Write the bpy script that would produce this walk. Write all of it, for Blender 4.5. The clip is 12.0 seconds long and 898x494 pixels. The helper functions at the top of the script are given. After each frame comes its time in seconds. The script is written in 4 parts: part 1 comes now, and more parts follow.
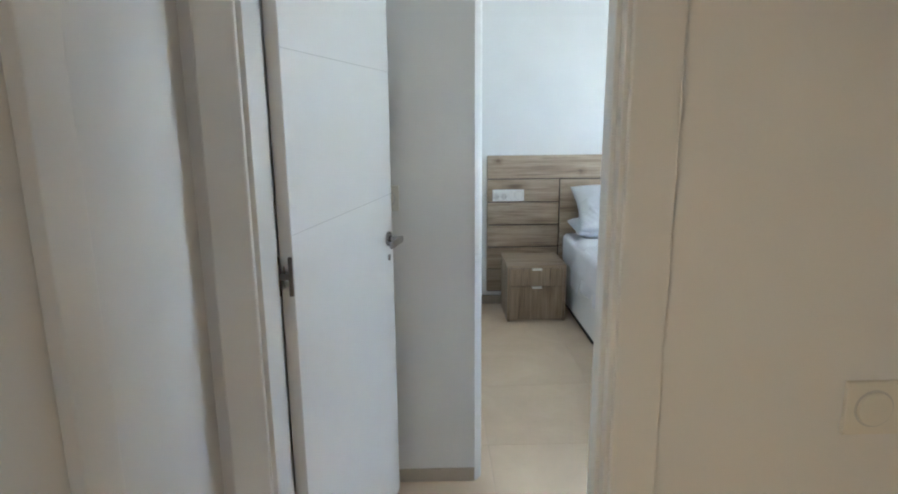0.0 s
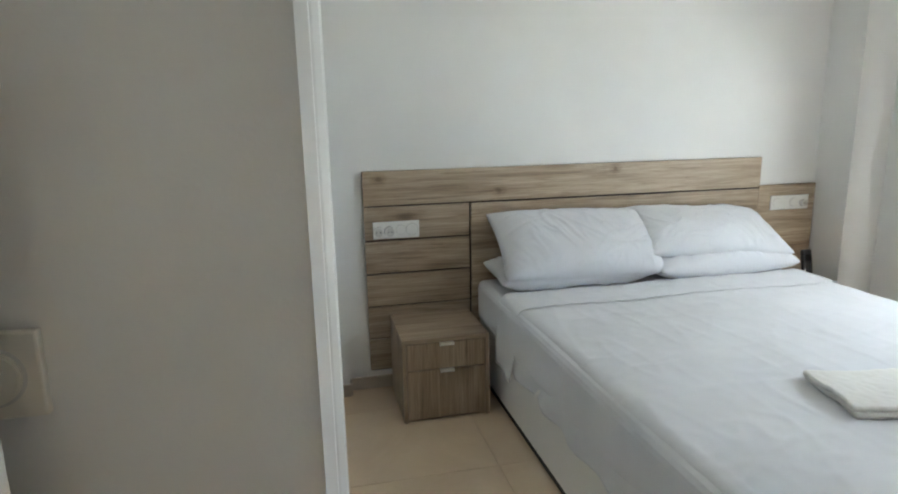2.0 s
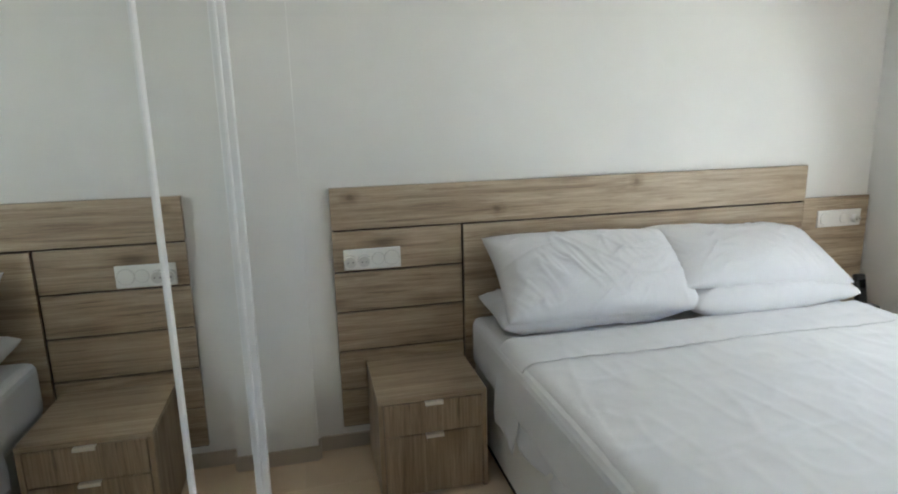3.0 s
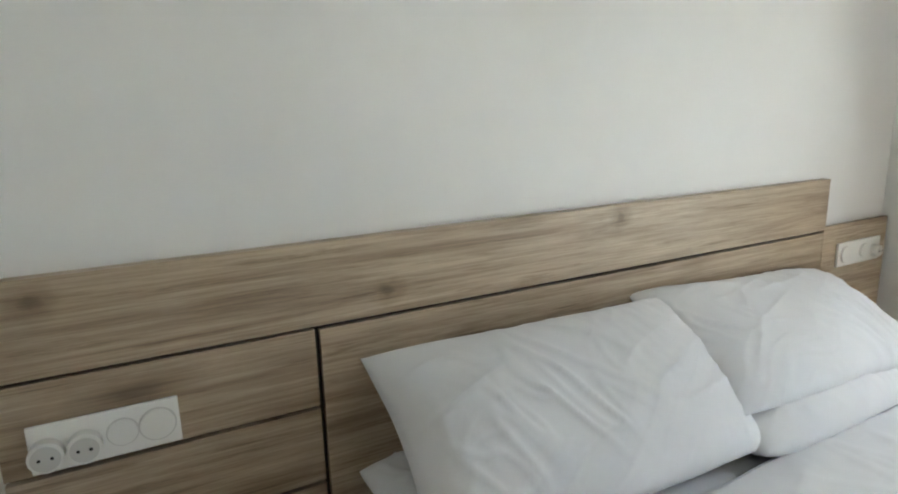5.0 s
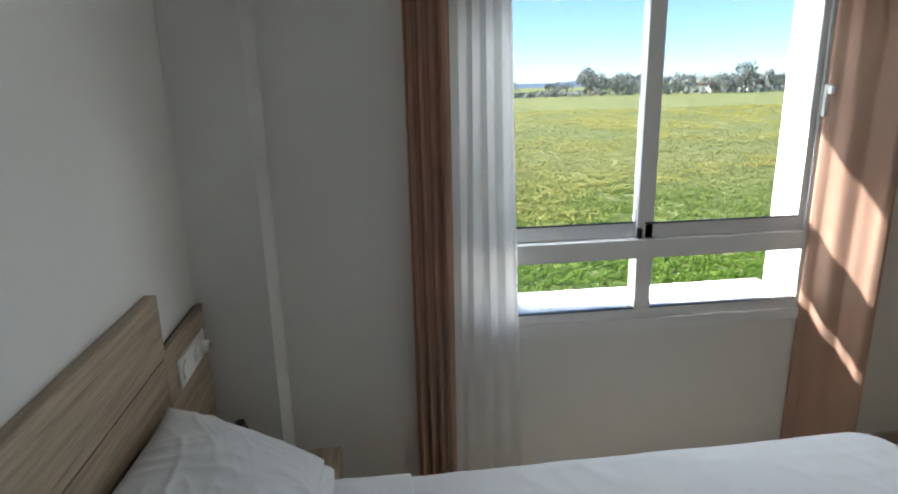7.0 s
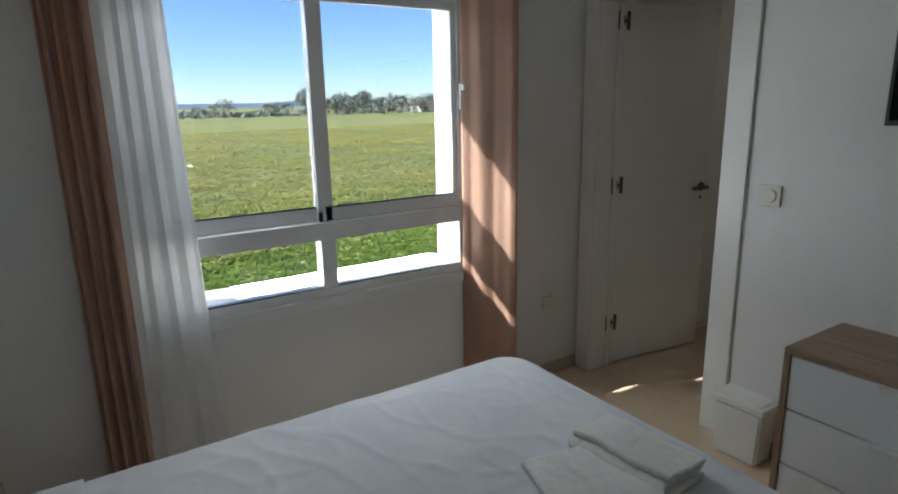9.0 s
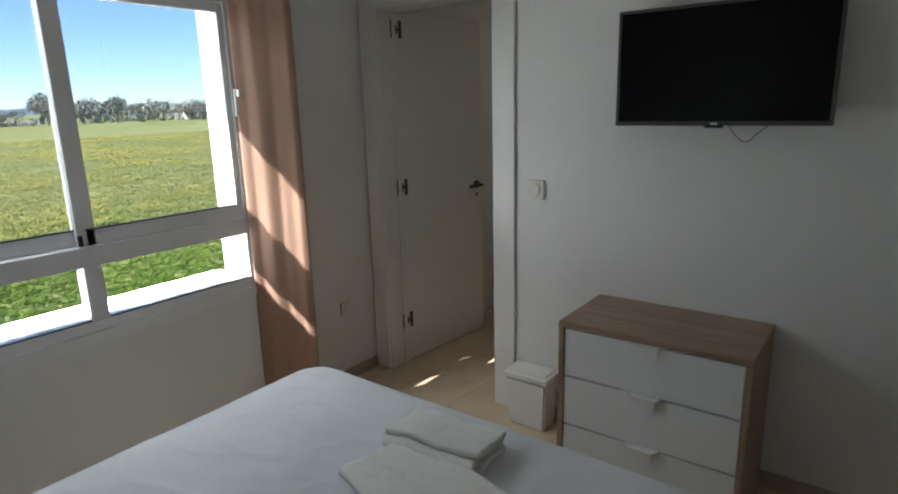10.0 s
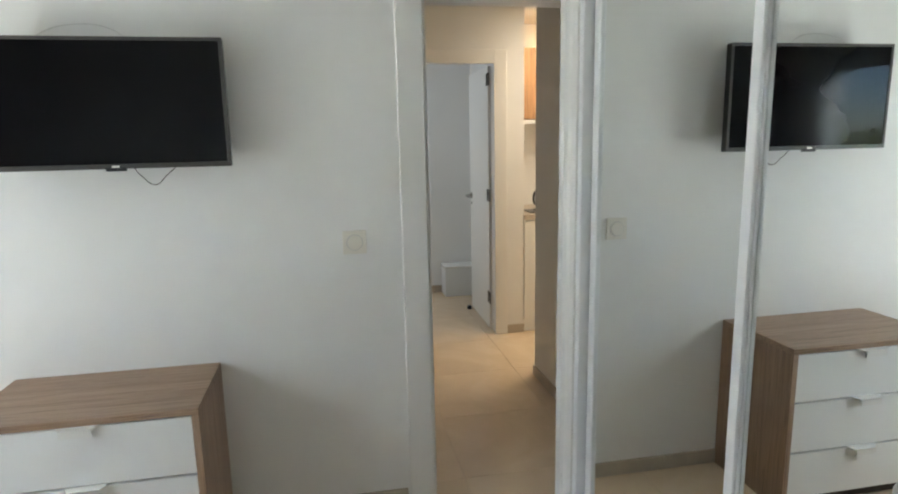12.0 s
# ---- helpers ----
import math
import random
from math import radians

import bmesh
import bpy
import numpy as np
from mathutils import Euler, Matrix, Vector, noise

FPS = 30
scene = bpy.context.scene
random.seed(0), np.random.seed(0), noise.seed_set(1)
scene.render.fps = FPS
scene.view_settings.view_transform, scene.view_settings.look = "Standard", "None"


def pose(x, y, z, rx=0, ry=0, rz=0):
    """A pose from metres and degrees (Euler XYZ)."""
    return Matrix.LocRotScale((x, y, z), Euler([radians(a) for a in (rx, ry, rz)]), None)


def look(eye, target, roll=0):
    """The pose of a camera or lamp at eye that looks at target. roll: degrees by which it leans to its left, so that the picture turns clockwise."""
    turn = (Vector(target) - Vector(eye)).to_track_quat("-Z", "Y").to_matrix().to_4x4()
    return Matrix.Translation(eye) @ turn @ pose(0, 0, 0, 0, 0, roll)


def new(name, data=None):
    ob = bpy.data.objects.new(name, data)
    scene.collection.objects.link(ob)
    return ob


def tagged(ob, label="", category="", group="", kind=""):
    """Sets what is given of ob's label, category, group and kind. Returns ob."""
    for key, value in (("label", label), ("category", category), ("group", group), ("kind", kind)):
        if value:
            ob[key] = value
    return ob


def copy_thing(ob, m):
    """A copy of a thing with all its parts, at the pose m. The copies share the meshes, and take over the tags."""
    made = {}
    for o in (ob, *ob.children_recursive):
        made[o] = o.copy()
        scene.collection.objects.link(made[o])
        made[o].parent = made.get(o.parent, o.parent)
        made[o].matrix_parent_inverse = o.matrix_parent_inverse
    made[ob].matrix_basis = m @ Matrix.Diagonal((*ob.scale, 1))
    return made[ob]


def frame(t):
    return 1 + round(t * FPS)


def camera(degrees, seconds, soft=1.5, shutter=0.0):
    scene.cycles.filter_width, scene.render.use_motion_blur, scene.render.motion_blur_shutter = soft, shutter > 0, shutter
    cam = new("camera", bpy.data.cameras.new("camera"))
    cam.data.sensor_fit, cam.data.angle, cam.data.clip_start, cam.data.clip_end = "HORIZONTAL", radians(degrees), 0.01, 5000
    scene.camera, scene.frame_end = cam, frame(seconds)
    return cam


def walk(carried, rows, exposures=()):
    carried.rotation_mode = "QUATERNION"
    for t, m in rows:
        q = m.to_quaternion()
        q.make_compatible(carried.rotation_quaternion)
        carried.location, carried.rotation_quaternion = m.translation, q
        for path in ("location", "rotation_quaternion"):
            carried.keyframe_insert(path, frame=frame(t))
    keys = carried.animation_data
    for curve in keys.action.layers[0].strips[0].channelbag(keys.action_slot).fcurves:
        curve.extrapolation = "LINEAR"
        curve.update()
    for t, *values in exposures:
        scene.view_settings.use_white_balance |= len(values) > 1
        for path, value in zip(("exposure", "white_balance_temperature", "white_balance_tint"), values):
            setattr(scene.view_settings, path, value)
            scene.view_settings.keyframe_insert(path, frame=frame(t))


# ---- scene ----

cam = camera(73.5, 12.0, 2.0)
PATH = [
    (0, (0.206, -0.264, 1.425), (0.253, 1.69, 1.001), -0.5),
    (0.5, (0.23, 0.147, 1.432), (0.265, 2.099, 0.996), -0.2),
    (1, (0.226, 0.535, 1.417), (0.594, 2.452, 0.983), -0.8),
    (1.5, (0.288, 0.911, 1.388), (0.722, 2.818, 0.972), -1.2),
    (2, (0.358, 1.232, 1.385), (0.791, 3.14, 0.969), -1.1),
    (2.5, (0.39, 1.517, 1.396), (0.829, 3.424, 0.982), -1.2),
    (2.7, (0.437, 1.621, 1.392), (0.876, 3.529, 0.983), -1.4),
    (4.3, (0.754, 2.458, 1.479), (1.245, 4.336, 0.996), -0.5),
    (4.5, (0.753, 2.609, 1.452), (1.275, 4.481, 0.977), -0.5),
    (5, (0.845, 3.049, 1.379), (1.759, 4.775, 0.95), -1.6),
    (5.3, (0.948, 3.27, 1.379), (2.164, 4.792, 0.926), -1.8),
    (5.5, (1.01, 3.408, 1.4), (2.418, 4.755, 0.949), -2.0),
    (6, (1.188, 3.623, 1.481), (2.947, 4.465, 1.037), -2.6),
    (6.2, (1.255, 3.675, 1.524), (3.101, 4.29, 1.061), -2.6),
    (6.5, (1.344, 3.649, 1.598), (3.265, 3.893, 1.097), -2.0),
    (6.7, (1.347, 3.651, 1.633), (3.282, 3.635, 1.129), -1.2),
    (8.3, (1.072, 3.441, 1.604), (2.918, 2.843, 1.117), -2.0),
    (8.5, (1.082, 3.452, 1.568), (2.877, 2.71, 1.092), -1.6),
    (8.9, (1.112, 3.507, 1.533), (2.778, 2.506, 1.063), -0.7),
    (9, (1.095, 3.504, 1.529), (2.73, 2.45, 1.064), -1.1),
    (9.5, (1.09, 3.554, 1.552), (2.532, 2.249, 1.083), -1.4),
    (10, (1.099, 3.525, 1.532), (2.265, 1.968, 1.068), -1.5),
    (10.5, (1.098, 3.505, 1.53), (1.92, 1.74, 1.072), -1.3),
    (11, (1.095, 3.49, 1.524), (1.527, 1.588, 1.083), -1.0),
    (11.2, (1.071, 3.466, 1.502), (1.357, 1.529, 1.094), -1.0),
    (11.5, (1.036, 3.431, 1.51), (1.069, 1.47, 1.114), -0.9),
    (12, (0.944, 3.376, 1.509), (0.575, 1.443, 1.152), -1.2),
]
EXPOSURE = [
    (0.0, 4.08, 5400, 8), (0.8, 3.85, 5650, 8), (1.5, 3.45, 5950, 8), (2.5, 3.40, 6300, 9), (4.5, 3.38, 6350, 9), (5.0, 3.30, 6450, 9), (6.0, 2.84, 6250, 10), (6.6, 2.24, 6200, 10),
    (8.5, 1.42, 6050, 10), (9.5, 1.45, 6150, 10), (10.0, 1.62, 6200, 10), (10.5, 2.22, 6250, 10), (11.0, 2.9, 6300, 10), (11.5, 3.2, 6250, 9), (12.0, 3.36, 6250, 9),
]
walk(cam, [(t, look(eye, target, roll)) for t, eye, target, roll in PATH], EXPOSURE)

# ------------------------------------------------------------------ light
SUN_DIR = Vector((1.0, 3.0, 2.0)).normalized()
SUN_ELEV = math.asin(SUN_DIR.z)
SUN_ROT = math.atan2(SUN_DIR.x, SUN_DIR.y)
world = bpy.data.worlds.new("world")
scene.world = world
world.use_nodes = True
wn = world.node_tree.nodes
sky = wn.new("ShaderNodeTexSky")
sky.sky_type = "NISHITA"
sky.sun_disc = False
sky.sun_elevation = SUN_ELEV
sky.sun_rotation = SUN_ROT
sky.air_density = 0.75
sky.dust_density = 0.1
sky.ozone_density = 5.0
wn["Background"].inputs["Strength"].default_value = 0.13
world.node_tree.links.new(sky.outputs[0], wn["Background"].inputs["Color"])

sun_data = bpy.data.lights.new("sun", "SUN")
sun_data.energy = 5.0
sun_data.angle = radians(0.5)
sun_data.color = (1.0, 0.94, 0.85)
sun = new("sun", sun_data)
sun.matrix_world = look((20, 60, 40), Vector((20, 60, 40)) - SUN_DIR)


def area_lamp(name, m, sx, sy, watts, colour):
    d = bpy.data.lights.new(name, "AREA")
    d.shape, d.size, d.size_y, d.energy, d.color = "RECTANGLE", sx, sy, watts, colour
    ob = new(name, d)
    ob.matrix_world = m
    return ob


# daylight of the open sky, from under the head and the side of the window opening
area_lamp("window_daylight_head", look((3.675, 2.50, 2.004), (3.60, 2.50, 1.0)), 1.20, 0.17, 4.0, (0.89, 0.95, 0.97))
area_lamp("window_daylight_side", look((3.68, 3.283, 1.36), (3.30, 2.5, 1.36)), 0.17, 1.15, 0.9, (0.89, 0.95, 0.97))
# added lamp on the sill, standing in for bounce off sunlit sill and ground
area_lamp("sill_bounce_lamp", look((3.68, 2.43, 0.745), (3.55, 2.43, 1.6)), 1.02, 0.16, 6.0, (0.95, 0.97, 0.92))
# the far room's unseen window, a bathroom fill and the kitchen's ceiling lamp
area_lamp("far_room_window_light", look((1.55, -1.75, 1.5), (-0.3, -1.9, 1.0)), 0.9, 1.1, 1.2, (0.86, 0.94, 1.0))
# warm fill lamp added to brighten the bathroom door; no window stands there
area_lamp("bathroom_fill_light", look((2.75, -1.15, 1.75), (3.2, 0.6, 0.9)), 0.6, 0.6, 0.55, (1.0, 0.88, 0.72))
# kitchen lamp's light, moved off its fixture to reach the hall
area_lamp("kitchen_lamp_light", look((-1.0, -0.45, 2.36), (-0.9, -0.5, 0)), 0.5, 0.5, 1.5, (1.0, 0.84, 0.64))

# ------------------------------------------------------------------ materials


def nodes_of(name):
    m = bpy.data.materials.new(name)
    m.use_nodes = True
    t = m.node_tree
    return m, t, t.nodes["Principled BSDF"]


def link(t, a, b):
    t.links.new(a, b)


def coords(t, scale=(1, 1, 1), rot=(0, 0, 0), random_shift=0.0):
    tc = t.nodes.new("ShaderNodeTexCoord")
    mp = t.nodes.new("ShaderNodeMapping")
    mp.inputs["Scale"].default_value = scale
    mp.inputs["Rotation"].default_value = rot
    link(t, tc.outputs["Object"], mp.inputs["Vector"])
    if random_shift:
        oi = t.nodes.new("ShaderNodeObjectInfo")
        mul = t.nodes.new("ShaderNodeMath")
        mul.operation = "MULTIPLY"
        mul.inputs[1].default_value = random_shift
        link(t, oi.outputs["Random"], mul.inputs[0])
        link(t, mul.outputs[0], mp.inputs["Location"])
    return mp.outputs[0]


def noise_tex(t, vec, scale, detail=4, rough=0.5, distortion=0.0):
    n = t.nodes.new("ShaderNodeTexNoise")
    n.inputs["Scale"].default_value = scale
    n.inputs["Detail"].default_value = detail
    n.inputs["Roughness"].default_value = rough
    n.inputs["Distortion"].default_value = distortion
    link(t, vec, n.inputs["Vector"])
    return n.outputs["Fac"]


def ramp(t, fac, stops):
    r = t.nodes.new("ShaderNodeValToRGB")
    el = r.color_ramp.elements
    while len(el) < len(stops):
        el.new(0.5)
    for e, (p, c) in zip(el, stops):
        e.position = p
        e.color = (*c, 1)
    link(t, fac, r.inputs["Fac"])
    return r.outputs["Color"]


def bump(t, b, height, strength, dist=0.002):
    n = t.nodes.new("ShaderNodeBump")
    n.inputs["Strength"].default_value = strength
    n.inputs["Distance"].default_value = dist
    link(t, height, n.inputs["Height"])
    link(t, n.outputs[0], b.inputs["Normal"])


def mix(t, fac, a, b, mode="MIX"):
    n = t.nodes.new("ShaderNodeMix")
    n.data_type, n.blend_type = "RGBA", mode
    for sock, v in ((n.inputs[0], fac), (n.inputs[6], a), (n.inputs[7], b)):
        if isinstance(v, (int, float)):
            sock.default_value = v
        elif isinstance(v, tuple):
            sock.default_value = (*v, 1)
        else:
            link(t, v, sock)
    return n.outputs[2]


def painted(name, colour, rough, var=0.04, grain=180, strength=0.15, blotch=1.3):
    m, t, b = nodes_of(name)
    v = coords(t)
    big = noise_tex(t, v, blotch, 3)
    lo = tuple(c * (1 - var) for c in colour)
    hi = tuple(min(1, c * (1 + var * 0.5)) for c in colour)
    link(t, ramp(t, big, [(0.3, lo), (0.7, hi)]), b.inputs["Base Color"])
    fine = noise_tex(t, v, grain, 5, 0.6)
    bump(t, b, fine, strength)
    b.inputs["Roughness"].default_value = rough
    return m


def wood(name, dark, mid, light, along, rough=0.45, knots=True, fine=1.0, knot_at=()):
    """along: 0 for grain along x, 1 along y, 2 along z."""
    m, t, b = nodes_of(name)
    s = [17.0, 17.0, 17.0]
    s[along] = 0.9
    v = coords(t, tuple(s), random_shift=7.3)
    warp = noise_tex(t, v, 0.35, 2)
    band = noise_tex(t, v, 1.1, 8, 0.66, 1.1)
    s2 = [210.0, 210.0, 210.0]
    s2[along] = 5.0
    v2 = coords(t, tuple(s2), random_shift=3.1)
    fibre = noise_tex(t, v2, 0.8 * fine, 6, 0.75)
    s4 = [70.0, 70.0, 70.0]
    s4[along] = 3.2
    streak = noise_tex(t, coords(t, tuple(s4), random_shift=5.9), 1.0, 5, 0.7, 0.3)
    col = ramp(t, band, [(0.36, dark), (0.47, mid), (0.62, light)])
    tone = ramp(t, warp, [(0.3, tuple(c * 0.82 for c in mid)), (0.7, tuple(c * 1.1 for c in light))])
    col = mix(t, 0.35, col, tone)
    fib = ramp(t, fibre, [(0.36, (0.66, 0.63, 0.60)), (0.58, (1.06, 1.06, 1.06))])
    col = mix(t, 0.8, col, fib, "MULTIPLY")
    pore = ramp(t, streak, [(0.33, (0.52, 0.48, 0.44)), (0.44, (1.0, 1.0, 1.0)), (0.66, (1.0, 1.0, 1.0)), (0.75, (1.2, 1.19, 1.17))])
    col = mix(t, 0.85, col, pore, "MULTIPLY")
    if knots:
        s3 = [3.4, 3.4, 6.0]
        s3[along] = 1.9
        vo = t.nodes.new("ShaderNodeTexVoronoi")
        vo.inputs["Scale"].default_value = 1.0
        link(t, coords(t, tuple(s3), random_shift=4.7), vo.inputs["Vector"])
        kn = ramp(t, vo.outputs["Distance"], [(0.05, (0.38, 0.33, 0.29)), (0.13, (0.74, 0.71, 0.68)), (0.24, (1, 1, 1))])
        col = mix(t, 0.9, col, kn, "MULTIPLY")
    for kx, kz in knot_at:
        tc = t.nodes.new("ShaderNodeTexCoord")
        sub = t.nodes.new("ShaderNodeVectorMath")
        sub.operation = "SUBTRACT"
        sub.inputs[1].default_value = (kx, 0, kz)
        mul = t.nodes.new("ShaderNodeVectorMath")
        mul.operation = "MULTIPLY"
        mul.inputs[1].default_value = (0.75, 0, 1.0)
        ln = t.nodes.new("ShaderNodeVectorMath")
        ln.operation = "LENGTH"
        link(t, tc.outputs["Object"], sub.inputs[0])
        link(t, sub.outputs[0], mul.inputs[0])
        link(t, mul.outputs[0], ln.inputs[0])
        rag = t.nodes.new("ShaderNodeMath")
        rag.operation = "MULTIPLY_ADD"
        rag.inputs[1].default_value = 0.022
        link(t, noise_tex(t, tc.outputs["Object"], 45, 3), rag.inputs[0])
        link(t, ln.outputs["Value"], rag.inputs[2])
        eye = ramp(t, rag.outputs[0], [(0.017, (0.42, 0.38, 0.35)), (0.027, (0.72, 0.69, 0.66)), (0.048, (1, 1, 1))])
        col = mix(t, 0.9, col, eye, "MULTIPLY")
    link(t, col, b.inputs["Base Color"])
    bump(t, b, fibre, 0.25, 0.001)
    b.inputs["Roughness"].default_value = rough
    return m


def plain(name, colour, rough=0.4, metal=0.0, grain=90, strength=0.05, var=0.05):
    m, t, b = nodes_of(name)
    v = coords(t)
    n = noise_tex(t, v, 6, 3)
    link(t, ramp(t, n, [(0.3, tuple(c * (1 - var) for c in colour)), (0.7, tuple(min(1, c * (1 + var)) for c in colour))]), b.inputs["Base Color"])
    b.inputs["Roughness"].default_value = rough
    b.inputs["Metallic"].default_value = metal
    bump(t, b, noise_tex(t, v, grain, 3), strength, 0.001)
    return m


def cloth(name, colour, weave=700, rough=0.9, translucent=0.0, clear=0.0, sheen=0.2):
    m, t, b = nodes_of(name)
    v = coords(t)
    n = noise_tex(t, v, 3.0, 4)
    c = ramp(t, n, [(0.3, tuple(k * 0.93 for k in colour)), (0.7, tuple(min(1, k * 1.04) for k in colour))])
    link(t, c, b.inputs["Base Color"])
    b.inputs["Roughness"].default_value = rough
    b.inputs["Sheen Weight"].default_value = sheen
    crease = noise_tex(t, v, 26, 4, 0.6, 0.6)
    thread = noise_tex(t, v, weave, 2)
    add = t.nodes.new("ShaderNodeMath")
    add.operation = "MULTIPLY_ADD"
    add.inputs[1].default_value = 3.0
    link(t, crease, add.inputs[0])
    link(t, thread, add.inputs[2])
    bump(t, b, add.outputs[0], 0.22, 0.0015)
    out = t.nodes["Material Output"]
    last = b.outputs[0]
    if translucent:
        tr = t.nodes.new("ShaderNodeBsdfTranslucent")
        link(t, c, tr.inputs["Color"])
        ms = t.nodes.new("ShaderNodeMixShader")
        ms.inputs[0].default_value = translucent
        link(t, last, ms.inputs[1])
        link(t, tr.outputs[0], ms.inputs[2])
        last = ms.outputs[0]
    if clear:
        tp = t.nodes.new("ShaderNodeBsdfTransparent")
        ms = t.nodes.new("ShaderNodeMixShader")
        ms.inputs[0].default_value = clear
        link(t, last, ms.inputs[1])
        link(t, tp.outputs[0], ms.inputs[2])
        last = ms.outputs[0]
    link(t, last, out.inputs["Surface"])
    return m


WALL = painted("wall_paint", (0.80, 0.79, 0.765), 0.62, 0.05, 160, 0.18)
CEIL = painted("ceiling_paint", (0.82, 0.81, 0.79), 0.75)
LACQ = painted("white_lacquer", (0.80, 0.785, 0.75), 0.32, 0.02, 60, 0.04)
ALU = painted("white_aluminium", (0.80, 0.80, 0.80), 0.28, 0.02, 60, 0.03)
LAMI = painted("white_laminate", (0.80, 0.80, 0.78), 0.3, 0.02, 70, 0.04)
PVC = painted("white_plastic", (0.83, 0.82, 0.78), 0.25, 0.02, 60, 0.02)
CREAM = painted("cream_plastic", (0.76, 0.725, 0.64), 0.3, 0.02, 60, 0.02)
# grey for painted groove and rim shade, also for socket wells and a cable
SHADE_PART_GREY = painted("shade_and_part_grey", (0.60, 0.585, 0.55), 0.5)
SKIRT = painted("skirting_stone", (0.48, 0.41, 0.325), 0.3, 0.12, 40, 0.05, 6)
OAK_X = wood("grey_oak_x", (0.205, 0.142, 0.092), (0.385, 0.294, 0.20), (0.54, 0.435, 0.31), 0)
OAK_TOP = wood("grey_oak_top", (0.205, 0.142, 0.092), (0.385, 0.294, 0.20), (0.54, 0.435, 0.31), 0, knots=False, knot_at=((0.68, 1.10), (1.955, 1.108), (1.30, 1.02)))
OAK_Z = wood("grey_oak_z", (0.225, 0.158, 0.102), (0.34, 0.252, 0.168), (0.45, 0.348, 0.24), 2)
WALNUT = wood("walnut_x", (0.25, 0.155, 0.095), (0.35, 0.23, 0.15), (0.43, 0.30, 0.205), 0, 0.4, False)
WALNUT_Z = wood("walnut_z", (0.25, 0.155, 0.095), (0.35, 0.23, 0.15), (0.43, 0.30, 0.205), 2, 0.4, False)
KWOOD = wood("kitchen_oak", (0.22, 0.11, 0.045), (0.36, 0.19, 0.085), (0.45, 0.26, 0.13), 2, 0.4, False)
GROOVE = plain("dark_groove", (0.035, 0.024, 0.018), 0.7)
BLACK = plain("black_plastic", (0.012, 0.012, 0.013), 0.3)
DARKBASE = plain("dark_base", (0.03, 0.028, 0.026), 0.7)
CHROME = plain("chrome", (0.40, 0.39, 0.385), 0.2, 1.0)
STEEL = plain("dark_steel", (0.12, 0.105, 0.09), 0.35, 1.0)
NICKEL = plain("brushed_nickel", (0.88, 0.86, 0.81), 0.5, 1.0, 200, 0.1)
SHEET = cloth("white_cotton", (0.71, 0.715, 0.735))
TOWEL = cloth("cream_terry", (0.80, 0.78, 0.73), 190, 1.0, sheen=0.4)
LEATHER = painted("white_leatherette", (0.80, 0.79, 0.76), 0.45, 0.03, 240, 0.25)
BROWN = cloth("rose_brown_curtain", (0.66, 0.455, 0.345), 500, 0.85, 0.5)
SHEER = cloth("white_sheer", (0.88, 0.87, 0.86), 600, 0.9, 0.42, 0.14)
GROUT = painted("tile_grout", (0.69, 0.545, 0.388), 0.35)

TILE, tt, tb = nodes_of("polished_tile")
tv = coords(tt, random_shift=5.0)
tn = noise_tex(tt, tv, 2.4, 6, 0.6, 0.8)
link(tt, ramp(tt, tn, [(0.3, (0.67, 0.52, 0.362)), (0.55, (0.73, 0.575, 0.405)), (0.75, (0.78, 0.63, 0.465))]), tb.inputs["Base Color"])
tb.inputs["Roughness"].default_value = 0.12
bump(tt, tb, noise_tex(tt, tv, 9, 2), 0.03, 0.002)

SCREEN, st, sb = nodes_of("tv_screen")
sn = noise_tex(st, coords(st), 3, 2)
link(st, ramp(st, sn, [(0.3, (0.004, 0.004, 0.005)), (0.7, (0.006, 0.006, 0.007))]), sb.inputs["Base Color"])
sb.inputs["Roughness"].default_value = 0.07
sb.inputs["Specular IOR Level"].default_value = 0.14

MIRROR, mt, mb = nodes_of("mirror_silver")
mb.inputs["Base Color"].default_value = (0.86, 0.88, 0.87, 1)
mb.inputs["Metallic"].default_value = 1.0
mb.inputs["Roughness"].default_value = 0.0

# grey tint put into the panes to dim the bright outdoors
GLASS, gt, gb = nodes_of("tinted_window_glass")
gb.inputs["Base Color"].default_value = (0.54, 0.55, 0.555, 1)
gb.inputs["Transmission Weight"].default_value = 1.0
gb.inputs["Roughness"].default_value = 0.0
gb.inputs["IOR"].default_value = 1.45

GLOW, lt, lb = nodes_of("lamp_diffuser")
lb.inputs["Emission Color"].default_value = (1.0, 0.78, 0.45, 1)
lb.inputs["Emission Strength"].default_value = 3.0

FIELD, ft, fb = nodes_of("field_ground")
fv = coords(ft)
f1 = noise_tex(ft, fv, 0.05, 5, 0.6)
f2 = noise_tex(ft, fv, 0.35, 6, 0.75)
f3 = noise_tex(ft, fv, 2.5, 4, 0.7)
bump(ft, fb, f3, 0.9, 0.25)
fc = ramp(ft, f2, [(0.36, (0.15, 0.20, 0.045)), (0.50, (0.29, 0.33, 0.09)), (0.62, (0.42, 0.43, 0.17))])
fy = ramp(ft, f1, [(0.42, (0.30, 0.35, 0.12)), (0.60, (0.47, 0.44, 0.14))])
link(ft, mix(ft, 0.55, fc, fy), fb.inputs["Base Color"])
fb.inputs["Roughness"].default_value = 0.95
